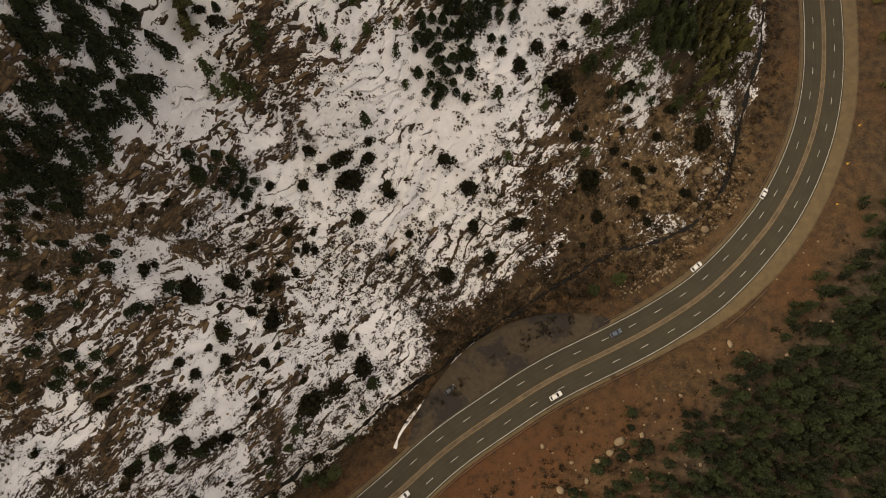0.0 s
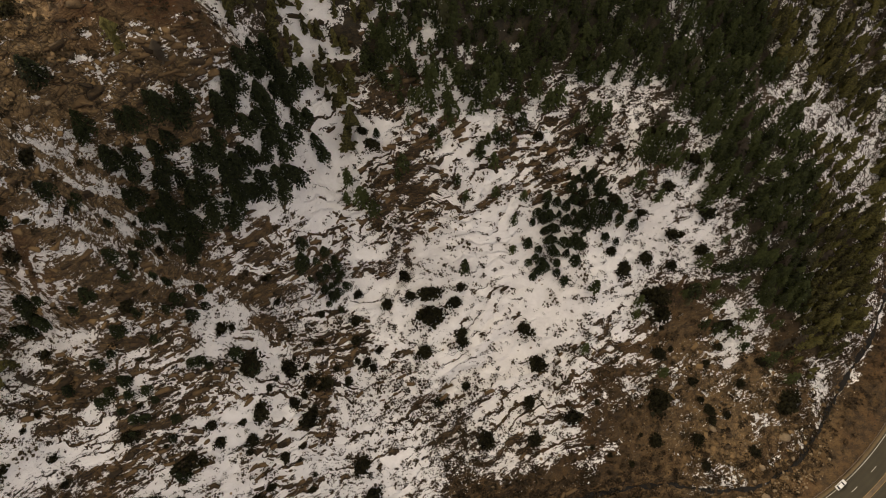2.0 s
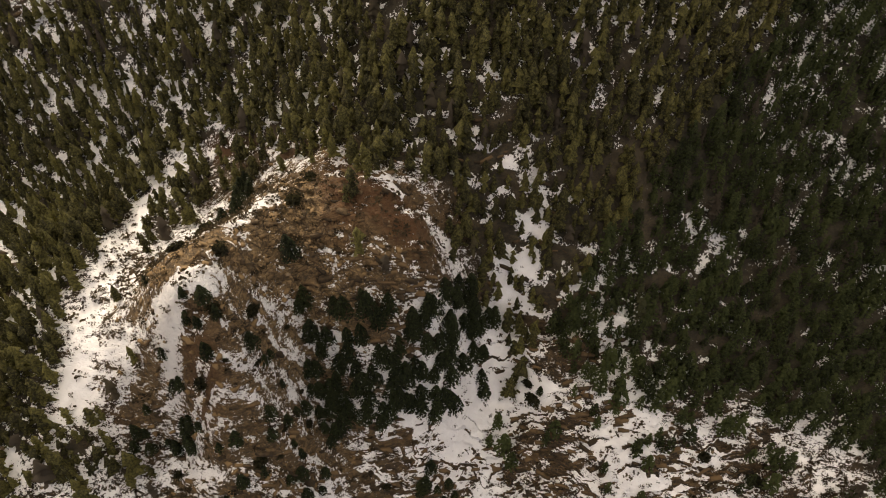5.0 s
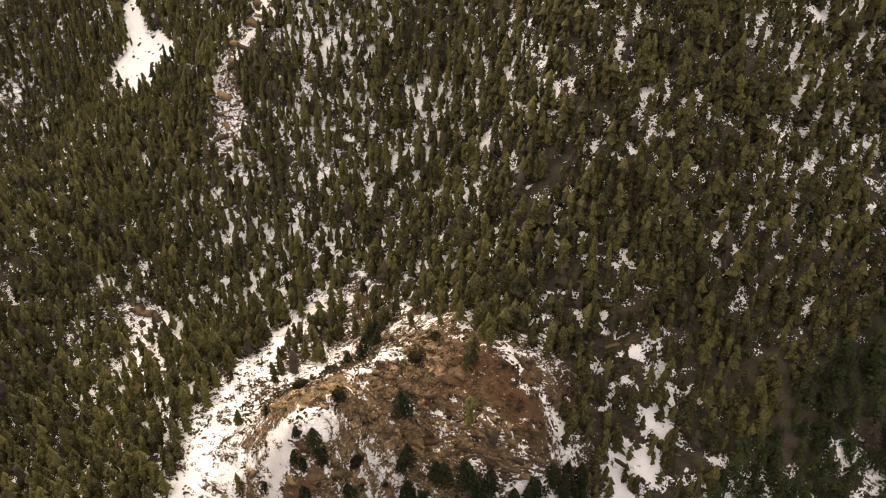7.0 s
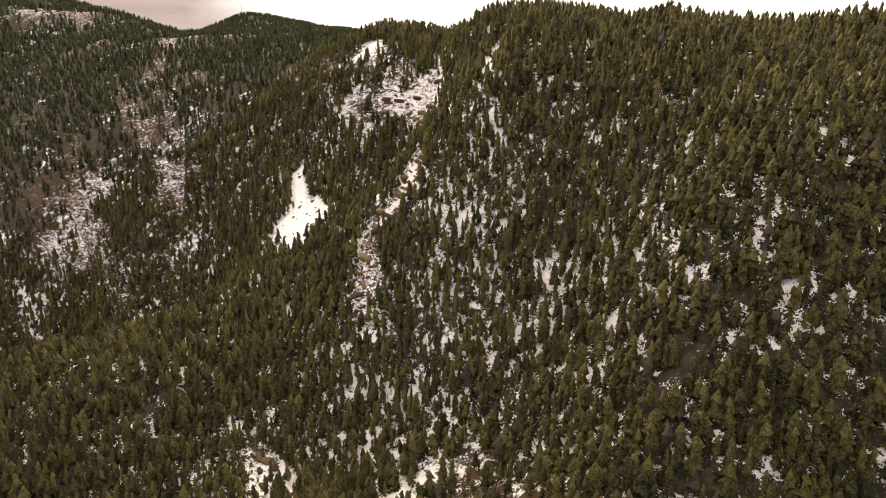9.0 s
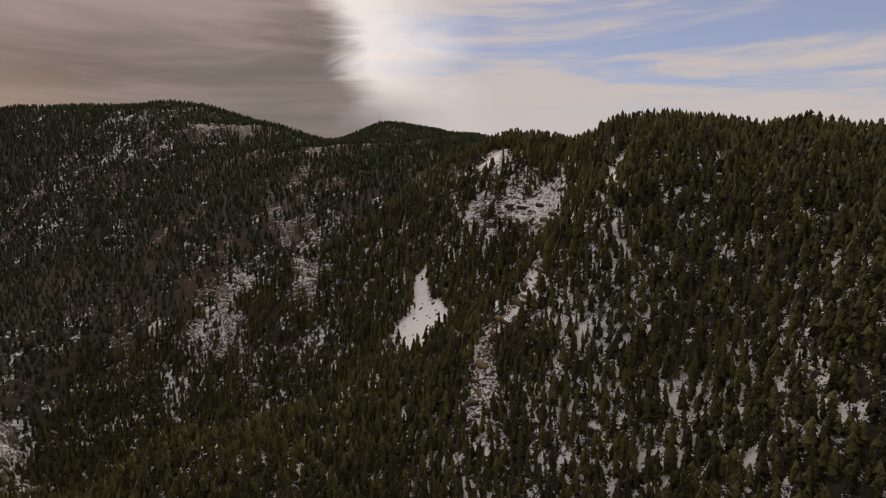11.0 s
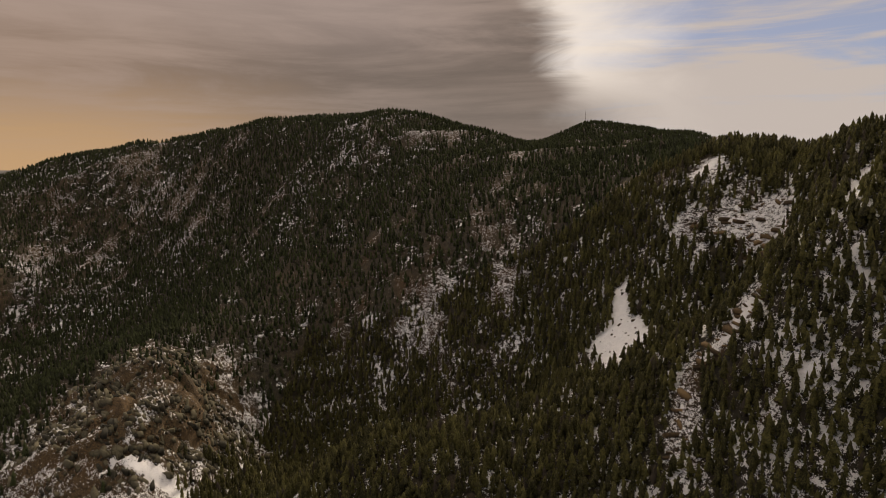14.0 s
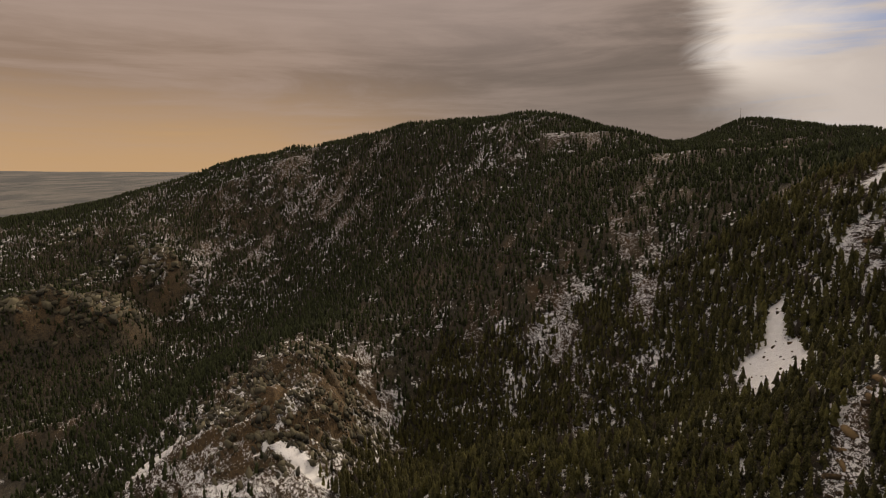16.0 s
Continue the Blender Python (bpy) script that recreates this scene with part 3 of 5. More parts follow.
MORE_STANDS = [(3, 128, 9, 5, 0.8), (-2, 139, 5, 5, 0.6), (23, 147, 8, 7, 0.6), (47, 152, 8, 12, 0.9), (-94, 102, 4, 9, 1.2), (-91, 86, 5, 7, 1.1), (-82, 80, 4, 4, 0.8), (-94, 130, 14, 6, 0.8), (92, 138, 8, 6, 0.6), (118, 138, 8, 7, 0.8), (80, 139, 12, 7, 0.9), (16, 134, 12, 9, 0.2), (30, 148, 14, 9, 0.22), (-7, 148, 12, 5, 0.3), (-122, 14, 7, 7, 0.7), (-130, 4, 5, 6, 0.7),
               (-147, 23, 4, 4, 0.6), (-125, 56, 3, 3, 0.7), (-118, 26, 6, 5, 0.6), (-86, 99, 5, 5, 0.8), (-160, 60, 10, 8, 0.3), (56, 152, 9, 8, 0.5), (-97, 142, 22, 14, 1.0), (-70, 148, 16, 9, 0.8), (23, 128, 12, 6, 0.25), (66, 141, 10, 5, 0.6), (-69, 69, 6, 6, 0.6), (-122, 140, 16, 12, 1.0), (-140, 135, 17, 11, 1.0), (-152, 122, 14, 8, 0.6)]


def spots(x, y, rows):
    out = np.zeros(np.shape(x))
    for cx, cy, rx, ry, v in rows:
        near = (np.abs(x - cx) < 2.2 * rx) & (np.abs(y - cy) < 2.2 * ry)
        out[near] += v * np.exp(-(((x[near] - cx) / rx) ** 2 + ((y[near] - cy) / ry) ** 2) ** 1.5)
    return out


def strokes(x, y, rows):
    """Bands drawn along lines: width, amount, line."""
    out = np.zeros(np.shape(x))
    for wide, amount, line in rows:
        ax, ay = x + 0.9 * wide * fbm(x, y, 2.5 * wide, 2, 36), y + 0.9 * wide * fbm(x, y, 2.5 * wide, 2, 37)
        out = np.maximum(out, amount * np.exp(-((beside(ax, ay, resample(line, 4.0)) / wide) ** 4)))
    return out


# snow lying in gullies and on treads, and the open lanes in the woods
SNOW_LANES = [(5, 0.4, [(-91, 116), (-88, 108), (-88, 94)]), (4.5, 0.38, [(-76, 99), (-79, 87), (-80, 77)]), (3.5, 0.34, [(-33, 124), (-38, 115), (-49, 110)]), (5, 0.3, [(-64, 107), (-76, 105)]),
              (3.5, 0.3, [(-12, 145), (-18, 133)]), (6, 0.3, [(18, 116), (36, 127)]), (4, 0.3, [(-135, 19), (-128, 24), (-122, 30)]), (3, 0.3, [(-141, 62), (-137, 50), (-128, 44)]),
              (6, 0.5, [(-459, 28), (-432, 26)]), (4, 0.26, [(-338, 87), (-333, 73), (-332, 60)]), (5, 0.3, [(-520, 96), (-517, 81)]), (5, 0.3, [(-375, 147), (-355, 132)]), (4, 0.3, [(-89, 122), (-95, 132)])]
OPEN_LANES = [(4.5, 3.0, [(-459, 28), (-432, 26)]), (5.5, 2.4, [(-338, 87), (-333, 73), (-332, 60), (-319, 55), (-301, 49)]), (6, 1.5, [(-520, 96), (-517, 81)]), (5, 1.4, [(-378, 149), (-350, 130)]),
              (4, 1.0, [(-285, 82), (-292, 92)]), (5, 0.8, [(-1021, -717), (-965, -733)]), (9, 0.6, [(-478, 38), (-474, 70), (-433, 115)])]

THICKER = [(-690, -450, 200, 170, 0.5), (-190, 230, 220, 130, 0.75), (-330, 70, 110, 75, -0.06), (-420, -60, 130, 80, -0.32), (-510, -170, 90, 90, 0.35), (-165, 140, 45, 25, 0.5), (-132, 178, 70, 45, 0.3), (-165, 162, 75, 42, 0.42), (-178, 205, 75, 42, 0.3), (-288, 118, 60, 35, -0.1), (-15, 190, 80, 40, -0.22), (92, 208, 50, 46, -0.8), (-600, -230, 90, 60, 0.3), (-760, -150, 90, 70, 0.5), (-610, -540, 150, 110, 0.5)]


def open_ground(x, y):
    """The bare south slope above the road, and the rock knob over it."""
    slope = np.exp(-(((x + 18) / 114) ** 2 + ((y - 42) / 92) ** 2) ** 4)
    knob = np.exp(-(((x + 138) / 48) ** 2 + ((y - 42) / 50) ** 2) ** 4)
    brown = np.exp(-(((x - 78) / 62) ** 2 + ((y - 78) / 53) ** 2) ** 4)
    foot = np.exp(-(((x + 88) / 46) ** 2 + ((y + 24) / 34) ** 2) ** 4)
    crown = np.maximum(np.exp(-(((x + 110) / 17) ** 2 + ((y - 88) / 20) ** 2) ** 3), 0.8 * np.exp(-(((x + 184) / 20) ** 2 + ((y - 68) / 11) ** 2) ** 3))
    bench = np.exp(-(((x - 15) / 51) ** 2 + ((y - 125) / 40) ** 2) ** 4)
    return np.maximum.reduce([slope, knob, brown, bench, foot, crown])


def forest(x, y):
    """How densely the pines stand, 0 to 1."""
    road = beside(x, y, ROAD_LINE)
    spur = np.exp(-(((x + 385) / 112) ** 2 + ((y + 328) / 92) ** 2) ** 3)
    gaps = fbm(0.3 * x + 0.2 * y, -0.5 * x + 1.1 * y, 26, 3, 32)
    r = np.hypot(x, y)
    far = smooth(330, 560, r)
    gully = np.abs(fbm(0.55 * x + 0.83 * y, -0.83 * x * 0.45 + 0.55 * y * 0.45, 150, 3, 51)) - 0.12
    d = 1.06 - 0.04 * far + 0.45 * fbm(x, y, 130, 3, 31) + (0.6 + 1.1 * far) * gaps + (1.0 + 0.4 * far) * fbm(x, y, 12, 2, 34) + 3.0 * far * gully
    # thicker and thinner woods: x, y, reach along x, reach along y, change
    for cx, cy, rx, ry, v in THICKER:
        d = d + v * np.exp(-(((x - cx) / rx) ** 2 + ((y - cy) / ry) ** 2) ** 2)
    d = d * (1 - open_ground(x, y)) - 1.2 * spur - 1.5 * chute(x, y) - spots(x, y, CLEAR_SPOTS) * (0.8 + 2.2 * fbm(x, y, 14, 2, 35)) - strokes(x, y, OPEN_LANES)
    d = np.maximum(d, spots(x, y, STANDS) + spots(x, y, MORE_STANDS))
    east = smooth(-20, -46, road) * (np.abs(road) < 1e8) * np.clip(smooth(70, 108, x) + 0.35 * smooth(30, 60, x), 0, 1)
    d = np.where(road < 0, np.where(np.abs(road) < 1e8, 0.95 * east, d), d)
    d = d * np.where(x > 90, smooth(9, 15, np.abs(beside(x, y, CREEK_LINE))), 1.0)
    return np.clip(d, 0, 1) * smooth(15, 24, np.abs(road))


zb = base_height(gx, gy)
steep = np.hypot(*np.gradient(gz, xs, ys)) - np.hypot(*np.gradient(zb, xs, ys))
dense, bared = forest(gx, gy), open_ground(gx, gy)
road_side = beside(gx, gy, ROAD_LINE)
road_off = np.abs(road_side)
bare_spots = spots(gx, gy, BARE_SPOTS)
snow = 0.45 + 0.10 * bared + spots(gx, gy, SNOW_SPOTS) + strokes(gx, gy, SNOW_LANES) + 0.3 * np.clip(spots(gx, gy, CLEAR_SPOTS[:4]), 0, 1) + bare_spots + 0.09 * spots(gx, gy, CLEAR_SPOTS)
snow = snow + (0.16 + 0.24 * bared) * fbm(gx, gy, 40, 4, 41) + bared * 0.4 * fbm(gx, gy, 8, 3, 47) + bared * 0.35 * fbm((0.69 * gx + 0.72 * gy) / 2.6, -0.72 * gx + 0.69 * gy, 9, 3, 48) + (1 - bared) * 0.2 * fbm(gx, gy, 150, 2, 46) - 0.30 * smooth(0.1, 0.8, steep) + 0.08 * smooth(0.0, -0.4, steep) + 0.01 * bared * smooth(-45, -85, gx) 
band = bands(gx, gy)
creek_off = np.abs(beside(gx, gy, CREEK_LINE))
snow = snow + 0.3 * np.exp(-((creek_off / 6.5) ** 2)) * (0.6 + 1.8 * fbm(gx, gy, 9, 3, 79)) * smooth(14, 19, road_off)
snow = snow + 0.6 * np.exp(-(((gx + 138) / 34) ** 2 + ((gy - 50) / 42) ** 2) ** 2) * (fbm(gx, gy, 12, 3, 78) + 0.06)
snow = snow + 0.03 * bared * (1 - band) - 0.33 * band - 0.04 * bared + 0.5 * chute(gx, gy) * (0.65 + 2.2 * fbm(gx, gy, 7, 3, 77))
snow = snow + (1 - bared) * (0.025 * np.exp(-(((gx + 420) / 130) ** 2 + ((gy + 70) / 90) ** 2) ** 2) + 0.035 * np.exp(-(((gx + 330) / 200) ** 2 + ((gy - 60) / 200) ** 2) ** 2) - 0.03 - 0.045 * smooth(520, 720, np.hypot(gx, gy)) - 0.07 * np.exp(-(((gx + 690) / 200) ** 2 + ((gy + 450) / 170) ** 2) ** 2))
snow = snow - 0.9 * smooth(27, 16, road_off) - 0.6 * smooth(46, 30, road_off) * smooth(-14, 4, gx) * smooth(84, 62, gx) - 0.8 * smooth(8, -12, road_side) * (road_off < 400) - 0.7 * smooth(1500, 2300, np.hypot(gx, gy))
# scraps of snow left on the brown slope
snow = snow + 1.5 * np.exp(-(((gx - 80) / 46) ** 2 + ((gy - 92) / 40) ** 2) ** 3) * np.clip(fbm(gx, gy, 9, 4, 80) - 0.06, 0, 0.3) * smooth(17, 24, road_off)
stony = np.exp(-(((gx + 400) / 105) ** 2 + ((gy + 330) / 105) ** 2) ** 2) + smooth(-700, -760, gy)
soil = np.clip(0.3 + 0.8 * fbm(gx, gy, 30, 3, 44) - 1.3 * bare_spots + smooth(34, 20, road_off) + (road_side < 0) * (road_off < 400) * 0.5 - 0.6 * smooth(0.1, 0.6, steep), 0, 1)
soil = soil * (1 - 0.85 * np.clip(stony, 0, 1)) * (1 - 0.9 * band) * (1 - 0.85 * bared * smooth(30, -20, gx) * smooth(22, 34, road_off))
soil = soil * (1 - 0.6 * np.exp(-(((gx + 132) / 42) ** 2 + ((gy - 52) / 52) ** 2) ** 2) - 0.45 * np.exp(-(((gx - 84) / 40) ** 2 + ((gy - 86) / 34) ** 2) ** 2))
litter = np.clip(dense * 0.8 + 0.4 * fbm(gx, gy, 25, 2, 45), 0, 1) * (1 - bared * 0.9)
tan = np.clip(1.1 * np.exp(-(((gx + 132) / 42) ** 2 + ((gy - 52) / 52) ** 2) ** 2) + 0.4 * np.clip(stony, 0, 1) + 0.85 * np.exp(-(((gx - 84) / 40) ** 2 + ((gy - 86) / 34) ** 2) ** 2), 0, 1)
knob_earth = spots(gx, gy, [(-128, 80, 16, 8, 1.0), (-110, 87, 13, 8, 1.0), (-178, 82, 14, 6, 1.0), (-196, 72, 9, 6, 1.0), (-160, 82, 8, 6, 0.7), (-116, 22, 9, 8, 0.8), (-118, 70, 8, 6, 0.6)])
soil = np.maximum(soil, 0.9 * np.clip(knob_earth, 0, 1))
red = np.clip(1.2 * knob_earth + spots(gx, gy, [ (-40, 100, 7, 3, 0.5), (104, 84, 8, 9, 0.5), (70, -35, 90, 34, 1.0), (150, 20, 40, 50, 0.6), (185, 90, 20, 70, 0.3), (30, -60, 60, 30, 0.8)]) + 0.9 * fbm(gx, gy, 12, 3, 49), 0, 1)
spur_rock = np.maximum(np.exp(-(((gx + 400) / 100) ** 2 + ((gy + 330) / 95) ** 2) ** 2), np.clip(spots(gx, gy, BLUFF_SPOTS[:6]), 0, 1))
ledged = np.clip(rocky(gx, gy), 0, 1) * np.maximum(bared, spur_rock) * smooth(16, 34, road_off) * (1 - 0.5 * np.clip(tan, 0, 1)) * smooth(-0.1, 0.12, fbm(gx, gy, 34, 2, 50) + 0.06)
ledged = np.maximum(ledged, 1.5 * band * smooth(16, 34, road_off))
nx, ny = len(xs), len(ys)
index = np.arange(nx * ny).reshape(nx, ny)
quads = np.stack([index[:-1, :-1], index[1:, :-1], index[1:, 1:], index[:-1, 1:]], -1).reshape(-1, 4)


def mesh_from(name, verts, faces, attributes=(), shade=True):
    """A mesh from arrays; all faces have the same number of corners."""
    me = bpy.data.meshes.new(name)
    verts, faces = np.asarray(verts, np.float32), np.asarray(faces, np.int32)
    me.vertices.add(len(verts))
    me.vertices.foreach_set("co", verts.ravel())
    me.loops.add(faces.size)
    me.loops.foreach_set("vertex_index", faces.ravel())
    me.polygons.add(len(faces))
    me.polygons.foreach_set("loop_start", np.arange(0, faces.size, faces.shape[1], dtype=np.int32))
    for key, values in attributes:
        a = me.attributes.new(key, "FLOAT", "POINT")
        a.data.foreach_set("value", np.asarray(values, np.float32).ravel())
    me.update(calc_edges=True)
    if shade:
        me.polygons.foreach_set("use_smooth", np.ones(len(faces), bool))
    return me


me = mesh_from("ground", np.stack([gx, gy, gz], -1).reshape(-1, 3), quads, [("snow", snow), ("soil", soil), ("litter", litter), ("tan", tan), ("red", red), ("ledges", ledged), ("hazy_plain", smooth(1650, 2300, np.hypot(gx, gy)))])
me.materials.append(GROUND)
tagged(new("ground", me), "steep mountain slope of tilted rock ledges under patchy snow", "ground", kind="structure")


def ground_at(x, y):
    """Height of the sheet as it is meshed."""
    x, y = np.asarray(x, float), np.asarray(y, float)
    i, j = np.clip(np.searchsorted(xs, x) - 1, 0, nx - 2), np.clip(np.searchsorted(ys, y) - 1, 0, ny - 2)
    u, v = (x - xs[i]) / (xs[i + 1] - xs[i]), (y - ys[j]) / (ys[j + 1] - ys[j])
    return (gz[i, j] * (1 - u) + gz[i + 1, j] * u) * (1 - v) + (gz[i, j + 1] * (1 - u) + gz[i + 1, j + 1] * u) * v


def part(name, me, mat, parent=None, label=""):
    """Links a mesh as one object under a thing or part."""
    if isinstance(me, bmesh.types.BMesh):
        bm, me = me, bpy.data.meshes.new(name)
        bm.to_mesh(me)
        bm.free()
    if mat and not me.materials:
        me.materials.append(mat)
    ob = new(name, me)
    ob.parent = parent
    return tagged(ob, label) if label else ob


# ---- road ----
def frames_along(line):
    d = np.gradient(line, axis=0)
    d /= np.linalg.norm(d, axis=1)[:, None]
    return d, np.stack([-d[:, 1], d[:, 0]], 1)


def strip(name, line, profile, mat, parent=None, label="", z=0.0):
    """A band along a line; profile: offsets to the left and heights."""
    d, left = frames_along(line)
    offs = np.array(profile, float)
    v = np.concatenate([np.concatenate([line[:, None] + left[:, None] * offs[None, :, :1], np.broadcast_to(offs[None, :, 1:] + z, (len(line), len(offs), 1))], -1)], 0)
    m, k = v.shape[:2]
    idx = np.arange(m * k).reshape(m, k)
    f = np.stack([idx[:-1, 1:], idx[:-1, :-1], idx[1:, :-1], idx[1:, 1:]], -1).reshape(-1, 4)
    return part(name, mesh_from(name, v.reshape(-1, 3), f), mat, parent, label)


ACROSS = [(-8.9, -0.5)] + [(-8.8 + 0.4 * k, 0.14 - 0.08 * abs(-8.8 + 0.4 * k) / 8.8) for k in range(45)] + [(8.9, -0.5)]
road = tagged(strip("road", ROAD_LINE, ACROSS, ASPHALT), "grey four-lane asphalt highway with worn lane markings", "road", kind="structure")
lanes = np.abs(np.array([o for o, _ in ACROSS]))
worn = sum(np.exp(-(((lanes - c) / 0.55) ** 2)) for c in (1.9, 3.6, 5.4, 7.1))
wear = road.data.attributes.new("wear", "FLOAT", "POINT")
wear.data.foreach_set("value", np.tile(worn, len(ROAD_LINE)).astype(np.float32))
FINE_LINE = resample(ROAD, 1.0)
strip("median", FINE_LINE, [(-0.72, 0.0), (0.72, 0.0)], plain("worn_median", (0.098, 0.072, 0.045), 0.9, 0.4, 0.3), road, "", 0.148)
for name, off, mat in (("edge_line", 8.1, WHITE_PAINT), ("edge_line", -8.1, WHITE_PAINT), ("centre_line", 0.75, YELLOW_PAINT), ("centre_line", -0.75, YELLOW_PAINT)):
    strip(name, FINE_LINE, [(off - 0.09, 0.0), (off + 0.09, 0.0)], mat, road, "", 0.155)

# ---- trees ----
RNG = np.random.RandomState(11)


def pine_arrays(rng, levels, points, bare=0.1, width=0.2, taper=0.8, boughs=0):
    """A conifer 1 m high: tapered trunk, and a crown of ragged skirts of boughs. Returns corners and triangles of trunk and crown."""
    ring = np.linspace(0, 2 * np.pi, 4)[:-1]
    tv = [(0.016 * np.cos(a), 0.016 * np.sin(a), -0.06) for a in ring] + [(0, 0, 0.97)]
    tf = [(k, (k + 1) % 3, 3) for k in range(3)]
    cv, cf = [], []
    for level in range(levels):
        u = level / levels
        low, top = bare + (0.98 - bare) * u, bare + (0.98 - bare) * min(1.0, (level + 1.9) / levels)
        reach = width * ((1 - u) ** taper * 0.95 + 0.05) * (0.8 + 0.4 * rng.rand()) * (0.8 if level == 0 else 1)
        k, count = len(cv), max(5, int(points * (1 - 0.35 * u)))
        cx, cy = 0.12 * reach * rng.randn(2)
        cv.append((cx * 0.5, cy * 0.5, top))
        start = rng.rand() * 6.3
        for b in range(count):
            a = start + 6.2832 * (b + 0.55 * rng.rand()) / count
            r = reach * ((1.0 if b % 2 else 0.62) + 0.25 * rng.randn())
            r = max(r, 0.3 * reach)
            cv.append((cx + r * np.cos(a), cy + r * np.sin(a), low + 0.25 * (reach - r) + 0.035 * rng.randn()))
        cf += [(k, k + 1 + b, k + 1 + (b + 1) % count) for b in range(count)]
    for b in range(boughs):
        u, a = rng.rand() ** 1.3, rng.rand() * 6.2832
        z = bare + (0.9 - bare) * u
        r = width * ((1 - u) ** taper) * (0.9 + 0.45 * rng.rand())
        w, c, q, k = r * 0.24, np.cos(a), np.sin(a), len(cv)
        cv += [(c * r * 0.35, q * r * 0.35, z + 0.03), (c * r * 0.75 - q * w, q * r * 0.75 + c * w, z), (c * r, q * r, z - 0.01), (c * r * 0.75 + q * w, q * r * 0.75 - c * w, z)]
        cf += [(k, k + 1, k + 2), (k, k + 2, k + 3)]
    return np.array(tv), np.array(tf), np.array(cv), np.array(cf)


def leafy_arrays(rng, clumps, bare=0.08, width=0.2, taper=0.75, size=0.07):
    """A conifer 1 m high whose crown is many small drooping sprays round a dark core."""
    tv, tf, cv, cf = pine_arrays(rng, 2, 5, bare=bare, width=width * 0.5, taper=taper)
    cv, cf = list(map(tuple, cv)), list(map(tuple, cf))
    for k in range(clumps):
        u = (k + rng.rand()) / clumps
        u = 1 - (1 - u) ** 0.62 if k % 3 else u
        a = rng.rand() * 6.2832
        r = width * ((1 - u) ** taper * 0.96 + 0.04) * (0.45 + 0.6 * rng.rand() ** 0.6)
        z = bare + (0.97 - bare) * u + 0.02 * rng.randn()
        c, q, w, l = np.cos(a), np.sin(a), size * (0.45 + 0.4 * rng.rand()), size * (0.8 + 0.6 * rng.rand())
        droop, tilt, k0 = -0.35 * l * (1 - u) + 0.1 * l * rng.randn(), 0.4 * w * rng.randn(), len(cv)
        cv += [(c * (r - l), q * (r - l), z + 0.35 * l), (c * r * 0.97 - q * w, q * r * 0.97 + c * w, z + tilt + 0.3 * droop),
               (c * (r + 0.5 * l), q * (r + 0.5 * l), z + droop), (c * r * 0.97 + q * w, q * r * 0.97 - c * w, z - tilt + 0.3 * droop)]
        cf += [(k0, k0 + 1, k0 + 2), (k0, k0 + 2, k0 + 3)]
    return np.array(tv), np.array(tf), np.array(cv), np.array(cf)


def scatter(step, box, rng, keep):
    """Jittered grid of places in a box at which keep(x, y) beats chance."""
    x0, x1, y0, y1 = box
    x, y = np.meshgrid(np.arange(x0, x1, step), np.arange(y0, y1, step))
    x, y = x.ravel() + step * (rng.rand(x.size) - 0.5) * 1.1, y.ravel() + step * (rng.rand(y.size) - 0.5) * 1.1
    k = rng.rand(len(x)) < keep(x, y)
    return x[k], y[k]


def joined(protos, x, y, z, tall, rng, girth=1.0):
    """Copies of prototypes (corners, triangles) in one pair of arrays, with a tint for each copy."""
    verts, faces, tints, base = [], [], [], 0
    which = rng.randint(len(protos), size=len(x))
    for k, (v, f) in enumerate(protos):
        m = np.where(which == k)[0]
        if not len(m):
            continue
        a, wide = rng.rand(len(m)) * 6.2832, tall[m] * girth * (0.8 + 0.45 * rng.rand(len(m)))
        c, s = np.cos(a)[:, None] * wide[:, None], np.sin(a)[:, None] * wide[:, None]
        vx, vy = v[None, :, 0] * c - v[None, :, 1] * s, v[None, :, 0] * s + v[None, :, 1] * c
        vz = v[None, :, 2] * tall[m][:, None]
        verts.append(np.stack([vx + x[m][:, None], vy + y[m][:, None], vz + z[m][:, None]], -1).reshape(-1, 3))
        faces.append((f[None] + (base + len(v) * np.arange(len(m)))[:, None, None]).reshape(-1, 3))
        tints.append(np.repeat(rng.rand(len(m)), len(v)))
        base += len(m) * len(v)
    return np.concatenate(verts), np.concatenate(faces), np.concatenate(tints)


def woods(name, label, protos_t, protos_c, x, y, rng, low, high, mat=NEEDLES):
    tall = low + (high - low) * rng.rand(len(x)) ** 1.3
    z = ground_at(x, y)
    state = rng.get_state()
    v, f, t = joined(protos_c, x, y, z, tall, rng)
    ob = tagged(part(name, mesh_from(name, v, f, [("tint", t)], False), mat), label, "trees", kind="stuff")
    if protos_t:
        rng.set_state(state)
        v, f, t = joined(protos_t, x, y, z, tall, rng)
        part("trunks", mesh_from("trunks", v, f, [("tint", t)], False), BARK, ob)
    return len(x)


TALL = [leafy_arrays(RNG, 420, width=0.25 + 0.03 * k, taper=0.55 + 0.07 * k, size=0.042) for k in range(5)]
NEAR = [leafy_arrays(RNG, 112, width=0.20 + 0.018 * k, taper=0.42 + 0.07 * k, size=0.054) for k in range(6)]
MID = [pine_arrays(RNG, 4, 7, width=0.17 + 0.018 * k, taper=0.42 + 0.07 * k, boughs=8) for k in range(7)]
KNOB = [pine_arrays(RNG, 5, 7, width=0.185 + 0.018 * k, taper=0.44 + 0.07 * k, boughs=8) for k in range(5)]
FAR = [pine_arrays(RNG, 2, 6, width=0.18 + 0.02 * k, taper=0.5) for k in range(5)]

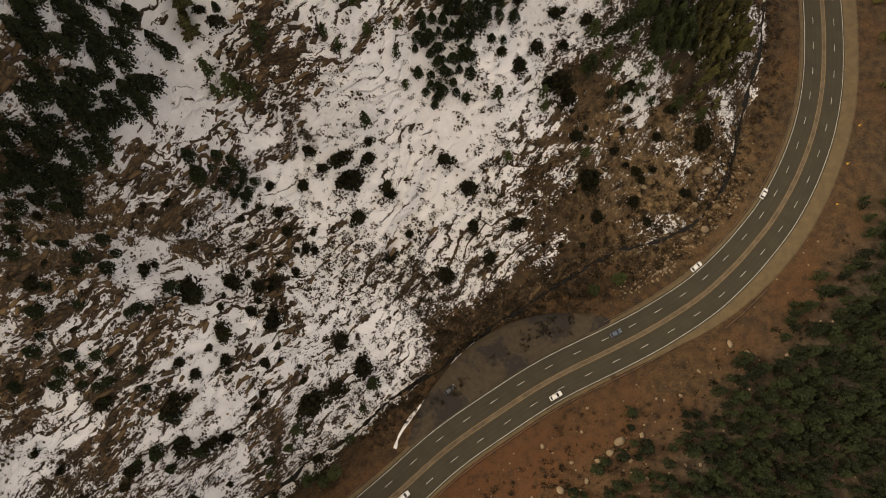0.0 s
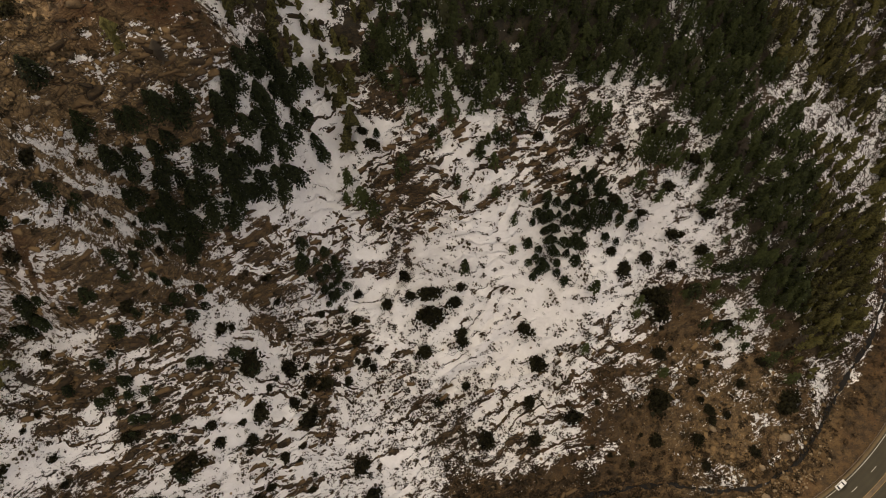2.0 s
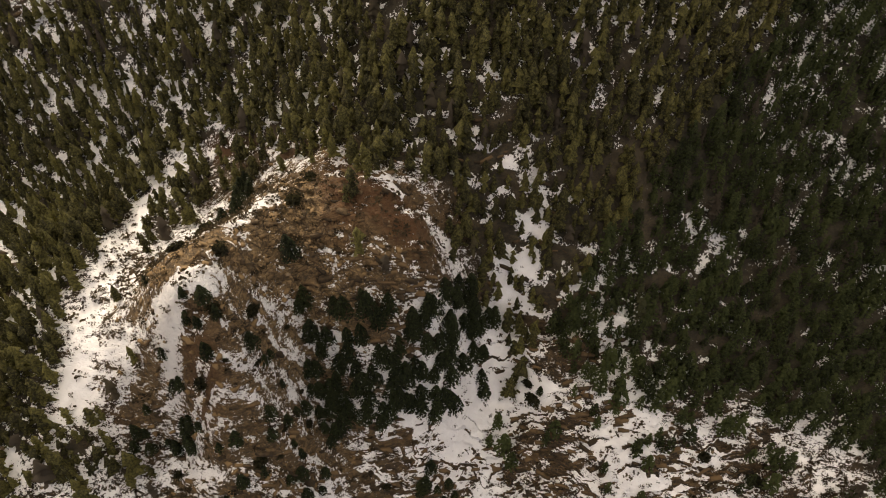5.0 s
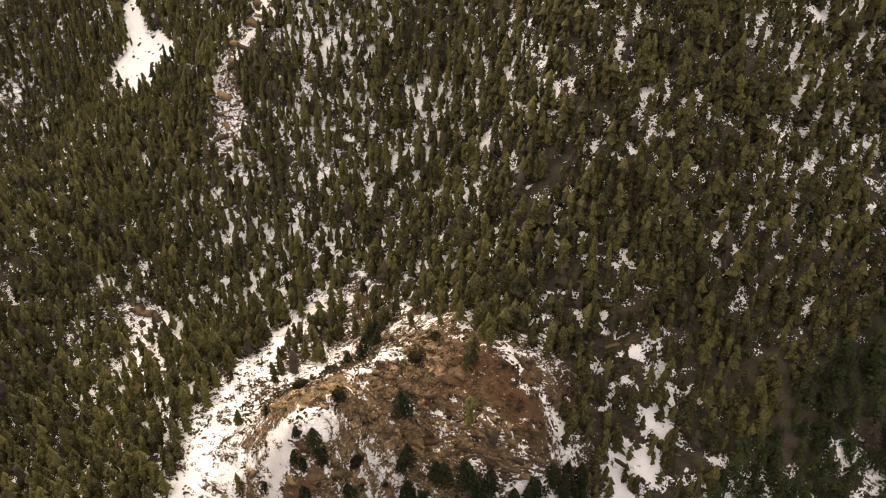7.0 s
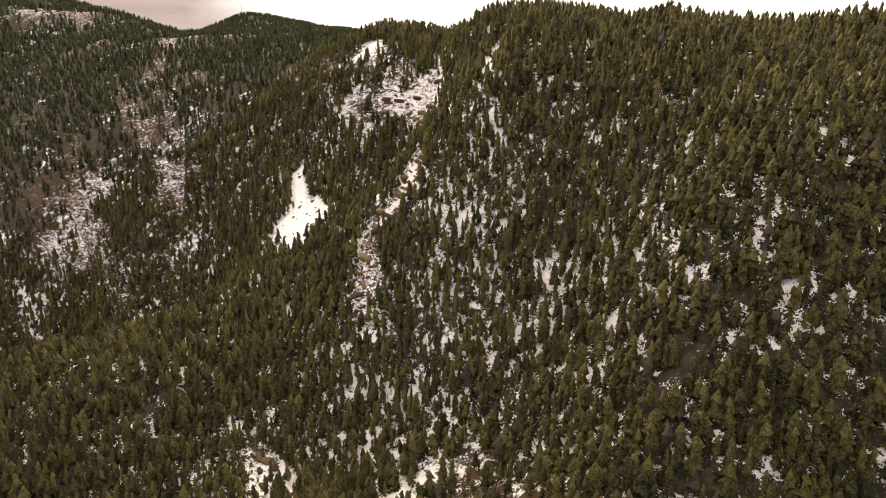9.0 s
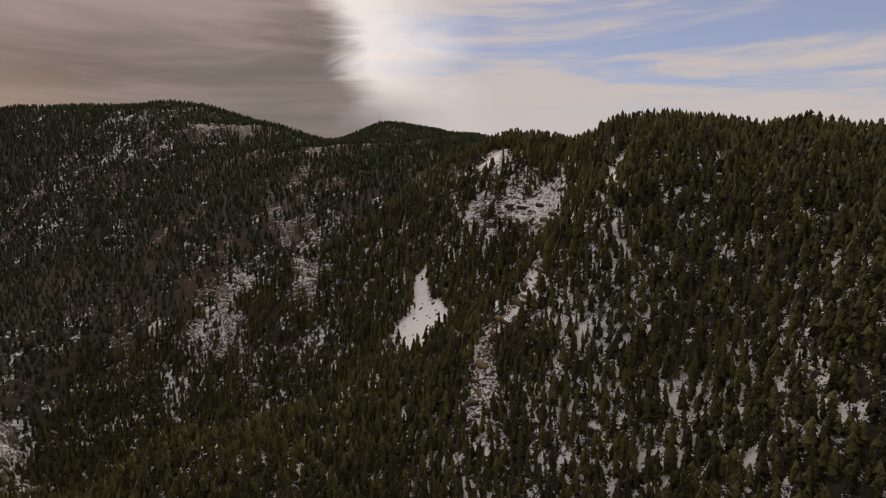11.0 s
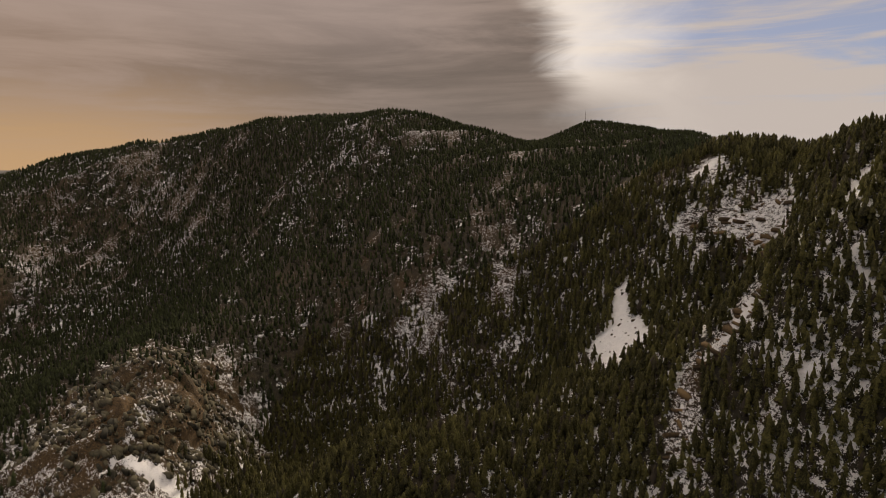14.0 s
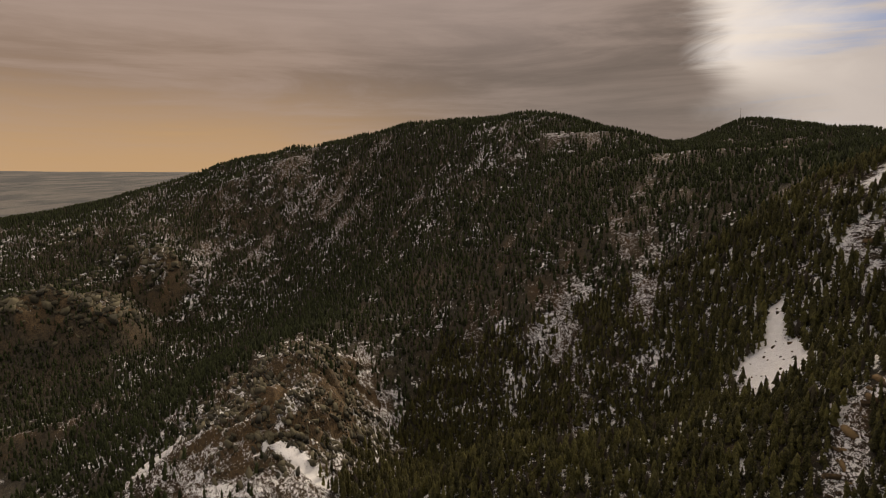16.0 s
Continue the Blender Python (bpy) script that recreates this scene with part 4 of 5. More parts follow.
# single firs on the open slope and along its edge
tx, ty = scatter(2.7, (-168, 135, -40, 160), RNG, lambda x, y: 0.95 * np.clip(spots(x, y, STANDS) + spots(x, y, MORE_STANDS), 0, 1) ** 1.3 * np.where((open_ground(x, y) < 0.5) & (spots(x, y, STANDS) + spots(x, y, MORE_STANDS) < 0.5), 0, 1) * smooth(15, 24, np.abs(beside(x, y, ROAD_LINE))))
lone = (open_ground(tx, ty) > 0.5) & (ty < 134)
near = np.argsort(np.hypot(tx + 60, ty - 60) + 1e4 * ~lone)
alone, rest = near[: min(295, lone.sum())], near[min(295, lone.sum()) :]


def fir_tree(k):
    """One fir, a metre high, as an empty with trunk and crown."""
    tv, tf, cv, cf = TALL[k]
    root = new("fir_tree")
    part("trunk", mesh_from("trunk", tv, tf, [("tint", np.zeros(len(tv)))], True), BARK, root)
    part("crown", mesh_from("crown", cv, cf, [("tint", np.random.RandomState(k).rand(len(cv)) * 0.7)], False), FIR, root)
    return tagged(root, "dark green fir tree on a snowy rock slope", "tree", "firs on the open slope")


firs = [fir_tree(k) for k in range(len(TALL))]
for k, i in enumerate(alone):
    tall = 3.5 + 3.5 * RNG.rand() ** 1.3 + 3.0 * (tx[i] < -76) * (ty[i] > 47)
    m = pose(tx[i], ty[i], ground_at(tx[i], ty[i]) - 0.15, 3 * RNG.randn(), 3 * RNG.randn(), 360 * RNG.rand()) @ Matrix.Diagonal((tall * 1.15, tall * 1.15, tall, 1))
    if k < len(firs):
        firs[k].matrix_basis = m
    else:
        copy = copy_thing(firs[k % len(firs)], Matrix())
        copy.matrix_basis = m

px, py = scatter(3.3, (-570, 190, -270, 430), RNG, lambda x, y: 0.93 * forest(x, y) * ~((x > -168) & (x < 135) & (y > -40) & (y < 160) & (spots(x, y, STANDS) + spots(x, y, MORE_STANDS) > np.where(open_ground(x, y) > 0.5, 0.03, 0.5))))
shown = ~((py > 300) & (px < -400)) & ~((px > -60) & (py > 290)) & ~((px > 40) & (py < -75)) & ~((px < -60) & (px > -330) & (py < -150))
px, py = px[shown], py[shown]
px, py = np.r_[px, tx[rest]], np.r_[py, ty[rest]]
across = beside(px, py, ROAD_LINE) < 0
across &= (px > 20) & (py < 120)
close = (np.hypot(px + 60, py - 90) < 165) & ~across
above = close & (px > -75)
woods("pine_forest", "dark green pine woods above the open slope", [p[:2] for p in NEAR], [p[2:] for p in NEAR], px[above], py[above], RNG, 6.5, 12, SHADED_PINE)
woods("pine_forest", "green pine woods round a rock knob", [p[:2] for p in KNOB], [p[2:] for p in KNOB], px[close & ~above], py[close & ~above], RNG, 6, 12)
woods("pine_forest", "dense dark green pine forest on a snowy mountainside", [p[:2] for p in MID], [p[2:] for p in MID], px[~close & ~across], py[~close & ~across], RNG, 6, 13)
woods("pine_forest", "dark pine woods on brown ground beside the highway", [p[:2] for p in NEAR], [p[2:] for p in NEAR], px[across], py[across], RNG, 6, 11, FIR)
fx, fy = scatter(5.2, (-1690, -60, -1560, 430), RNG, lambda x, y: 0.95 * forest(x, y) * ~((x > -570) & (y > -270)) * ~((x < -1180) & (y < -900)) * ~((x < -1350) & (y < -250)) * ~((y > 330) & (x < -560)) * ~((x > -330) & (y < -560)) * ~((x < -1220) & (x > -1480) & (y > -800) & (y < -180)) * ~((x < -560) & (y > 250)))
woods("distant_pine_forest", "distant dark pine forest over mountain ridges", None, [p[2:] for p in FAR], fx, fy, RNG, 6, 11.5, SHADED_FAR_PINE)


# ---- low growth on the open slope ----
def bush_arrays(rng, leaves, flat=0.8, lumps=5, leaf=0.13, spread=0.3):
    """A dense round bush 1 m across its half: many small leaf clumps over a few lumps, and crooked stems."""
    centres = np.c_[spread * rng.randn(lumps, 2), 0.35 + 0.25 * rng.rand(lumps)]
    v, f = [], []
    for _ in range(leaves):
        c = centres[rng.randint(lumps)]
        d = rng.randn(3)
        d /= np.linalg.norm(d)
        d[2] = abs(d[2]) * 1.0 - 0.25
        p = c * np.array([1, 1, flat]) + d * (0.2 + 0.55 * rng.rand() ** 0.6) * np.array([1, 1, flat])
        p[2] = max(p[2], 0.02)
        e = rng.randn(3)
        e /= np.linalg.norm(e)
        a = np.cross(e, rng.randn(3))
        a /= np.linalg.norm(a) + 1e-6
        b = np.cross(e, a)
        size = leaf * (1 + 0.8 * rng.rand())
        k = len(v)
        v += [p + a * size, p + b * size * 0.8 + d * 0.06, p - a * size, p - b * size * 0.8 - d * 0.03]
        f += [(k, k + 1, k + 2), (k, k + 2, k + 3)]
    sv, sf = [], []
    for _ in range(5):
        a, k = rng.rand() * 6.2832, len(sv)
        tip = np.array([0.4 * np.cos(a), 0.4 * np.sin(a), 0.4 + 0.2 * rng.rand()])
        w = np.array([-np.sin(a), np.cos(a), 0]) * 0.04
        sv += [w, -w, np.array([0.03 * np.cos(a), 0.03 * np.sin(a), -0.1]), tip]
        sf += [(k, k + 1, k + 3), (k + 1, k + 2, k + 3), (k + 2, k, k + 3)]
    return np.array(v), np.array(f), np.array(sv), np.array(sf)


BUSHES = [bush_arrays(RNG, 420, 0.75 + 0.1 * k, 6 + k, 0.12, 0.24) for k in range(4)]


def juniper_bush(k):
    v, f, sv, sf = BUSHES[k]
    root = new("juniper_bush")
    part("stems", mesh_from("stems", sv, sf, [("tint", np.zeros(len(sv)))], False), BARK, root)
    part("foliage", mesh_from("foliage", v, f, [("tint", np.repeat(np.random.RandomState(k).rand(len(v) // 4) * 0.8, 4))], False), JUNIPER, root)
    return tagged(root, "dark round juniper bush standing in snow", "bush", "junipers on the open slope")


# x, y, half width
UPPER_BUSHES = [(-48, 83, 3.0), (-38, 80, 4.0), (-27, 86, 2.1), (-28, 81, 2.9), (-34, 74, 4.8), (-21, 74, 2.5), (-20, 70, 2.5), (-32, 61, 3.3), (-51, 71, 2.6), (-50, 48, 2.1), (-48, 55, 1.8),
                (1, 83, 3.0), (10, 74, 3.6), (12, 61, 2.6), (20, 117, 2.4), (34, 122, 2.9), (27, 114, 3.3), (-62, 69, 2.1), (-68, 106, 2.7), (-72, 108, 2.0), (-13, 57, 1.9), (-20, 48, 2.1),
                (-44, 77, 2.0), (-56, 53, 2.2), (-70, 56, 1.7), (-81, 50, 1.7), (-59, 60, 2.2), (-66, 46, 1.9)]
BENCH_BUSHES = [(14, 129, 2.6), (30, 139, 3.2), (4, 124, 2.2), (40, 131, 3.0), (48, 141, 3.4), (20, 151, 2.8), (36, 150, 3.0), (-2, 141, 2.4), (44, 124, 2.6), (26, 131, 2.2), (52, 132, 2.8), (10, 143, 2.0), (-18, 134, 2.2)]
LOWER_BUSHES = [(-68, 15, 3.2), (-74, 3, 2.0), (-67, 4, 1.3), (-77, 27, 4.6), (-69, 33, 3.1), (-58, 34, 2.8), (-56, 21, 3.2), (-37, 15, 3.6), (-30, 6, 4.0), (-46, -6, 5.0), (-38, -1, 3.4), (-80, -6, 3.6),
                (-79, -17, 3.6), (-59, -3, 1.8), (-70, -16, 2.0), (-58, 7, 1.8), (-90, -24, 2.8), (-94, -5, 2.6), (-86, 32, 2.3), (-84, 54, 1.8), (-61, 27, 1.8)]
DRY_BUSHES = [(43, 113, 4.6), (18, 49, 2.7), (1, 42, 3.4), (28, 61, 3.0), (47, 109, 4.2), (57, 79, 4.6), (78, 85, 2.4), (105, 99, 4.6), (86, 99, 1.9), (76, 72, 2.4), (61, 66, 2.9), (98, 76, 2.2),
              (52, 96, 2.6), (68, 92, 1.9), (92, 110, 2.6), (72, 116, 2.8), (-133, 66, 2.4), (-148, 44, 2.6), (-140, 76, 2.2), (-152, 60, 2.0), (-128, 40, 2.2), (-141, 33, 2.0)]
bushes = [juniper_bush(k) for k in range(len(BUSHES))]
for k, (x, y, r) in enumerate(UPPER_BUSHES + BENCH_BUSHES + LOWER_BUSHES + DRY_BUSHES):
    r *= 1.12
    m = pose(x, y, ground_at(x, y) - 0.1 * r, 0, 0, 360 * RNG.rand()) @ Matrix.Diagonal((r, r * (0.85 + 0.3 * RNG.rand()), r * (0.75 + 0.3 * RNG.rand()), 1))
    ob = bushes[k] if k < len(bushes) else copy_thing(bushes[k % len(bushes)], Matrix())
    ob.matrix_basis = m
    if k >= len(UPPER_BUSHES + BENCH_BUSHES + LOWER_BUSHES):
        tagged(ob, "dull green juniper bush on bare brown earth")

# smaller ones strewn between them
jx, jy = scatter(7.5, (-118, -38, -38, 48), RNG, lambda x, y: 0.55 * open_ground(x, y) * smooth(24, 34, np.abs(beside(x, y, ROAD_LINE))))
kx, ky = scatter(10.0, (36, 116, 58, 118), RNG, lambda x, y: 0.4 * open_ground(x, y) * smooth(26, 34, np.abs(beside(x, y, ROAD_LINE))))
for x, y in zip(np.r_[jx, kx], np.r_[jy, ky]):
    r = 0.9 + 1.7 * RNG.rand() ** 1.5
    ob = copy_thing(bushes[RNG.randint(len(bushes))], Matrix())
    ob.matrix_basis = pose(x, y, ground_at(x, y) - 0.1 * r, 0, 0, 360 * RNG.rand()) @ Matrix.Diagonal((r, r * (0.85 + 0.3 * RNG.rand()), r * (0.8 + 0.4 * RNG.rand()), 1))
    tagged(ob, "small dark juniper among rock ledges and snow" if x < 0 else "small dull juniper on bare brown earth")

BRUSH = [bush_arrays(RNG, 17, 0.75, 4, 0.18, 0.26)[:2] for k in range(6)]


def brush_chance(x, y):
    patch = smooth(-0.08, 0.2, fbm(x, y, 22, 3, 61))
    return 0.9 * np.maximum(open_ground(x, y), chute(x, y)) * (0.45 + 0.55 * patch) * smooth(13, 20, np.abs(beside(x, y, ROAD_LINE))) * (beside(x, y, ROAD_LINE) > 0)


def low_growth(name, label, mat, step, box, low, high, chance, seed):
    rng = np.random.RandomState(seed)
    x, y = scatter(step, box, rng, chance)
    size = low + (high - low) * rng.rand(len(x)) ** 1.6
    v, f, t = joined(BRUSH, x, y, ground_at(x, y) - 0.05, size, rng)
    tagged(part(name, mesh_from(name, v, f, [("tint", t * 0.9)], False), mat), label, "shrubs", kind="stuff")


low_growth("sagebrush", "small dark shrubs dotted over the snow", SAGE, 2.3, (-215, 125, -45, 160), 0.7, 2.1, brush_chance, 71)
low_growth("dry_brush", "dry tan brush and grass tufts among snow and stones", DRY_TWIGS, 2.5, (-170, 140, -60, 160), 0.5, 1.6,
           lambda x, y: 0.65 * open_ground(x, y) * smooth(-0.1, 0.15, fbm(x, y, 30, 3, 62)) * smooth(12, 16, np.abs(beside(x, y, ROAD_LINE))), 72)
low_growth("roadside_brush", "grey leafless brush along the creek", DRY_TWIGS, 1.7, (-80, 150, -60, 190), 0.6, 1.9,
           lambda x, y: 0.75 * np.exp(-((np.abs(beside(x, y, CREEK_LINE)) / 9.0) ** 2)) * smooth(13, 16, np.abs(beside(x, y, ROAD_LINE))) * smooth(1.2, 2.4, np.abs(beside(x, y, CREEK_LINE))), 73)
low_growth("hillside_brush", "olive brush under pines on the slope beside the highway", JUNIPER, 2.6, (10, 190, -90, 60), 0.5, 1.6,
           lambda x, y: 0.5 * smooth(-16, -32, beside(x, y, ROAD_LINE)), 74)

# ---- stones ----
def stone_arrays(rng, rounds=1):
    """An angular boulder about 1 m across."""
    bm = bmesh.new()
    bmesh.ops.create_icosphere(bm, subdivisions=rounds, radius=0.5)
    for v in bm.verts:
        v.co *= 0.75 + 0.5 * rng.rand()
        v.co.z *= 0.8
    for _ in range(4):
        cut = Vector(rng.randn(3)).normalized()
        bmesh.ops.bisect_plane(bm, geom=bm.verts[:] + bm.edges[:] + bm.faces[:], plane_co=cut * 0.36, plane_no=cut, clear_outer=True)
        bmesh.ops.contextual_create(bm, geom=[e for e in bm.edges if e.is_boundary])
    bmesh.ops.triangulate(bm, faces=bm.faces[:])
    bm.verts.ensure_lookup_table()
    v, f = np.array([q.co[:] for q in bm.verts]), np.array([[q.index for q in p.verts] for p in bm.faces])
    bm.free()
    return v, f


STONES = [stone_arrays(RNG) for _ in range(6)]
boulder_meshes = []
for v, f in STONES:
    me = mesh_from("boulder", v, f, (), False)
    me.materials.append(STONE)
    boulder_meshes.append(me)
# x, y, size
BOULDERS = [(64.4, -19.3, 4.2), (60.7, -23.3, 3.0), (72.5, -17.2, 2.2), (42.6, -36.1, 3.4), (56.4, -26.3, 2.6), (36.9, -21.4, 2.0), (108.9, 16, 3.0), (136.5, 4.6, 3.2), (104.2, 61.4, 4.4), (107.5, 86.1, 5.0),
            (80.7, 78.8, 3.0), (101.7, 71.8, 3.2), (52, -33, 2.2), (47, -27, 1.8), (68, -26, 1.9), (88, -3, 1.8), (96, 6, 1.6), (114, 13, 2.0), (128, 12, 1.8), (100, 66, 2.4), (112, 80, 2.2), (96, 58, 2.4)]
for k, (x, y, size) in enumerate(BOULDERS):
    ob = tagged(new("boulder", boulder_meshes[k % 6]), "angular tan sandstone boulder on brown earth", "boulder", "boulders beside the highway")
    ob.matrix_basis = pose(x, y, ground_at(x, y) + 0.12 * size, 20 * RNG.randn(), 20 * RNG.randn(), 360 * RNG.rand()) @ Matrix.Diagonal((size * 1.2, size * 0.9, size * 0.8, 1))


def rubble(name, label, step, box, low, high, chance, seed):
    rng = np.random.RandomState(seed)
    x, y = scatter(step, box, rng, chance)
    size = low + (high - low) * rng.rand(len(x)) ** 2.5
    v, f, t = joined(STONES, x, y, ground_at(x, y) + 0.1 * size, size, rng)
    tagged(part(name, mesh_from(name, v, f, (), False), STONE), label, "stones", kind="stuff")


rubble("riprap", "tan broken rock piled along the road bank", 1.25, (20, 140, 20, 130), 0.5, 1.5,
       lambda x, y: 0.85 * smooth(13.5, 15, beside(x, y, ROAD_LINE)) * smooth(25, 19, beside(x, y, ROAD_LINE)) * smooth(60, 80, x) * smooth(126, 116, x), 81)
rubble("scattered_stones", "loose angular stones over brown slopes", 3.6, (-170, 150, -60, 150), 0.3, 1.5,
       lambda x, y: np.clip(-1.1 * spots(x, y, BARE_SPOTS) + 0.3 * (beside(x, y, ROAD_LINE) < -14) + 0.12, 0, 0.8) * smooth(13.5, 16, np.abs(beside(x, y, ROAD_LINE))), 82)

# ---- broken rock: slabs standing out of the ledges, blocks on the knob, the spur and the far bluffs ----
def block_arrays(rng):
    """A rough slab 1 m long with broken corners."""
    bm = bmesh.new()
    bmesh.ops.create_cube(bm, size=1.0)
    for v in bm.verts:
        v.co = Vector(v.co) * (0.8 + 0.35 * rng.rand()) + Vector(rng.randn(3)) * 0.06
    for _ in range(3):
        cut = Vector(rng.randn(3) + np.array([0, 0, 0.4])).normalized()
        bmesh.ops.bisect_plane(bm, geom=bm.verts[:] + bm.edges[:] + bm.faces[:], plane_co=cut * 0.44, plane_no=cut, clear_outer=True)
        bmesh.ops.contextual_create(bm, geom=[e for e in bm.edges if e.is_boundary])
    bmesh.ops.triangulate(bm, faces=bm.faces[:])
    bm.verts.ensure_lookup_table()
    v, f = np.array([q.co[:] for q in bm.verts]), np.array([[q.index for q in p.verts] for p in bm.faces])
    bm.free()
    return v, f


def block_stone(name, dark, light):
    mat, n = material(name)
    where = n("ShaderNodeTexCoord", out=3)
    rough = n.math("ADD", n.math("MULTIPLY", n("ShaderNodeNewGeometry", out=8), 0.45), n.math("MULTIPLY", n.noise(where, 0.9, 5, 0.7), 0.75))
    finish(n, n.mix(n.ramp(rough, 0.35, 0.8), dark, light), 0.95, n.noise(where, 3.5, 3, 0.6), 0.35, 0.1)
    return mat


BLOCKS = [block_arrays(RNG) for _ in range(10)]
DARK_STONE = block_stone("dark_bed_rock", (0.024, 0.015, 0.006), (0.125, 0.078, 0.035))
TAN_STONE = block_stone("tan_bed_rock", (0.050, 0.031, 0.014), (0.205, 0.132, 0.060))
GREY_STONE = block_stone("grey_tan_bed_rock", (0.024, 0.0215, 0.0125), (0.128, 0.110, 0.064))


def grid_at(field, x, y):
    i, j = np.clip(np.searchsorted(xs, x) - 1, 0, nx - 2), np.clip(np.searchsorted(ys, y) - 1, 0, ny - 2)
    return field[i, j]


def bed_rock(name, label, mat, step, box, low, high, shape, lean, chance, seed, sink=0.0):
    """Slabs and blocks half sunk in the slope, laid along its beds."""
    rng = np.random.RandomState(seed)
    x, y = scatter(step, box, rng, chance)
    size = low + (high - low) * rng.rand(len(x)) ** 2.2
    z, verts, faces, base = ground_at(x, y), [], [], 0
    turn = lean + (0.26 if lean else 3.0) * rng.randn(len(x))
    for k, (v, f) in enumerate(BLOCKS):
        m = np.where(np.arange(len(x)) % len(BLOCKS) == k)[0]
        c, s, g = np.cos(turn[m])[:, None], np.sin(turn[m])[:, None], size[m][:, None]
        a, b, h = v[None, :, 0] * shape[0] * g, v[None, :, 1] * shape[1] * g, v[None, :, 2] * shape[2] * g
        h = h + (0.25 * rng.randn(len(m), 1)) * a + (0.25 * rng.randn(len(m), 1)) * b
        verts.append(np.stack([x[m][:, None] + a * c - b * s, y[m][:, None] + a * s + b * c, z[m][:, None] + h + 0.06 * g - sink * g], -1).reshape(-1, 3))
        faces.append((f[None] + (base + len(v) * np.arange(len(m)))[:, None, None]).reshape(-1, 3))
        base += len(m) * len(v)
    tagged(part(name, mesh_from(name, np.concatenate(verts), np.concatenate(faces), (), False), mat), label, "rocks", kind="stuff")


bed_rock("rock_ledges", "dark brown tilted rock slabs breaking through snow", DARK_STONE, 1.5, (-125, 60, -45, 135), 0.7, 2.4, (1.9, 0.6, 0.6), 0.80,
         lambda x, y: (0.35 * smooth(0.2, 0.6, grid_at(steep, x, y)) * smooth(0.3, 0.8, rocky(x, y)) + 0.6 * grid_at(band, x, y)) * smooth(20, 30, np.abs(beside(x, y, ROAD_LINE))) * smooth(0.72, 0.5, grid_at(snow, x, y)), 83)
bed_rock("creek_stones", "dark wet stones along the creek", DARK_STONE, 1.5, (-70, 150, -60, 190), 0.5, 2.0, (1.1, 0.9, 0.6), 0.0,
         lambda x, y: 0.4 * np.exp(-((np.abs(beside(x, y, CREEK_LINE)) / 3.0) ** 2)), 88)
bed_rock("rock_talus", "orange tan broken rock blocks on the knob", TAN_STONE, 1.35, (-172, -90, 0, 110), 0.3, 1.7, (1.5, 0.8, 0.7), 0.0,
         lambda x, y: 0.75 * grid_at(tan, x, y) * smooth(0.62, 0.45, grid_at(snow, x, y)) * smooth(-0.12, 0.12, fbm(x, y, 14, 3, 66)), 84)
bed_rock("rock_talus", "tan broken rock blocks over the brown slope", TAN_STONE, 1.7, (40, 128, 45, 122), 0.5, 2.4, (1.2, 0.8, 0.6), 0.0,
         lambda x, y: 0.6 * grid_at(tan, x, y) * smooth(18, 24, beside(x, y, ROAD_LINE)) * smooth(0.0, 0.14, fbm(x, y, 16, 3, 67)), 85)
bed_rock("rock_crags", "weathered tan crags of a rock spur with snow in the cracks", GREY_STONE, 3.0, (-520, -295, -430, -235), 1.5, 6.5, (1.5, 0.6, 0.7), 1.0,
         lambda x, y: 0.95 * smooth(0.15, 0.35, grid_at(tan, x, y)) * smooth(-0.2, 0.04, fbm(x, y, 22, 3, 68)) * smooth(0.65, 0.45, grid_at(snow, x, y)), 86, 0.12)

bed_rock("rock_crags", "rounded grey tan crags on far bluffs among pines", GREY_STONE, 5.5, (-790, -440, -1110, -770), 3, 12, (1.4, 1.0, 0.8), 0.7,
         lambda x, y: 0.9 * np.clip(spots(x, y, BLUFF_SPOTS[:6]), 0, 1), 89, 0.26)
bed_rock("rock_slabs", "brown rock slabs with snow on a wooded shoulder", TAN_STONE, 3.2, (-490, -290, 40, 155), 1.5, 6.0, (1.6, 0.9, 0.5), 0.6,
         lambda x, y: 0.35 * np.clip(spots(x, y, CLEAR_SPOTS[4:8]), 0, 1) + 0.3 * np.clip(strokes(x, y, OPEN_LANES[1:2]), 0, 1), 90, 0.15)
bed_rock("field_stones", "dark stones poking out of a snow field", DARK_STONE, 3.0, (-465, -380, 0, 55), 0.5, 2.2, (1.2, 0.9, 0.7), 0.0,
         lambda x, y: 0.22 * np.clip(spots(x, y, CLEAR_SPOTS[:4]) + strokes(x, y, OPEN_LANES[:1]), 0, 1), 92, 0.1)
bed_rock("rock_slabs", "dark ledges on a wooded outcrop below the knob", DARK_STONE, 2.2, (-262, -170, -40, 12), 1.0, 4.5, (1.8, 0.8, 0.5), 0.3,
         lambda x, y: 0.4 * np.clip(spots(x, y, CLEAR_SPOTS[11:13]), 0, 1), 91, 0.1)

# ---- creek, lay-by and road furniture ----
mat, n = material("dark_creek_water")
finish(n, n.mix(n.ramp(n.noise(n("ShaderNodeTexCoord", out=3), 0.35, 4), 0.68, 0.74), (0.005, 0.004, 0.003), (0.3, 0.29, 0.29)), 0.95, n.noise(n("ShaderNodeTexCoord", out=3), 1.5, 3), 0.3, 0.1)
CREEK_RUN = resample(CREEK, 0.8)
wide = 0.15 + 4.2 * np.abs(fbm(CREEK_RUN[:, 0], CREEK_RUN[:, 1], 7, 3, 91))
_, left = frames_along(CREEK_RUN)
CREEK_RUN = CREEK_RUN + left * (2.6 * fbm(CREEK_RUN[:, 0], CREEK_RUN[:, 1], 8, 3, 92))[:, None]
level = ground_at(CREEK_RUN[:, 0], CREEK_RUN[:, 1]) + 0.45
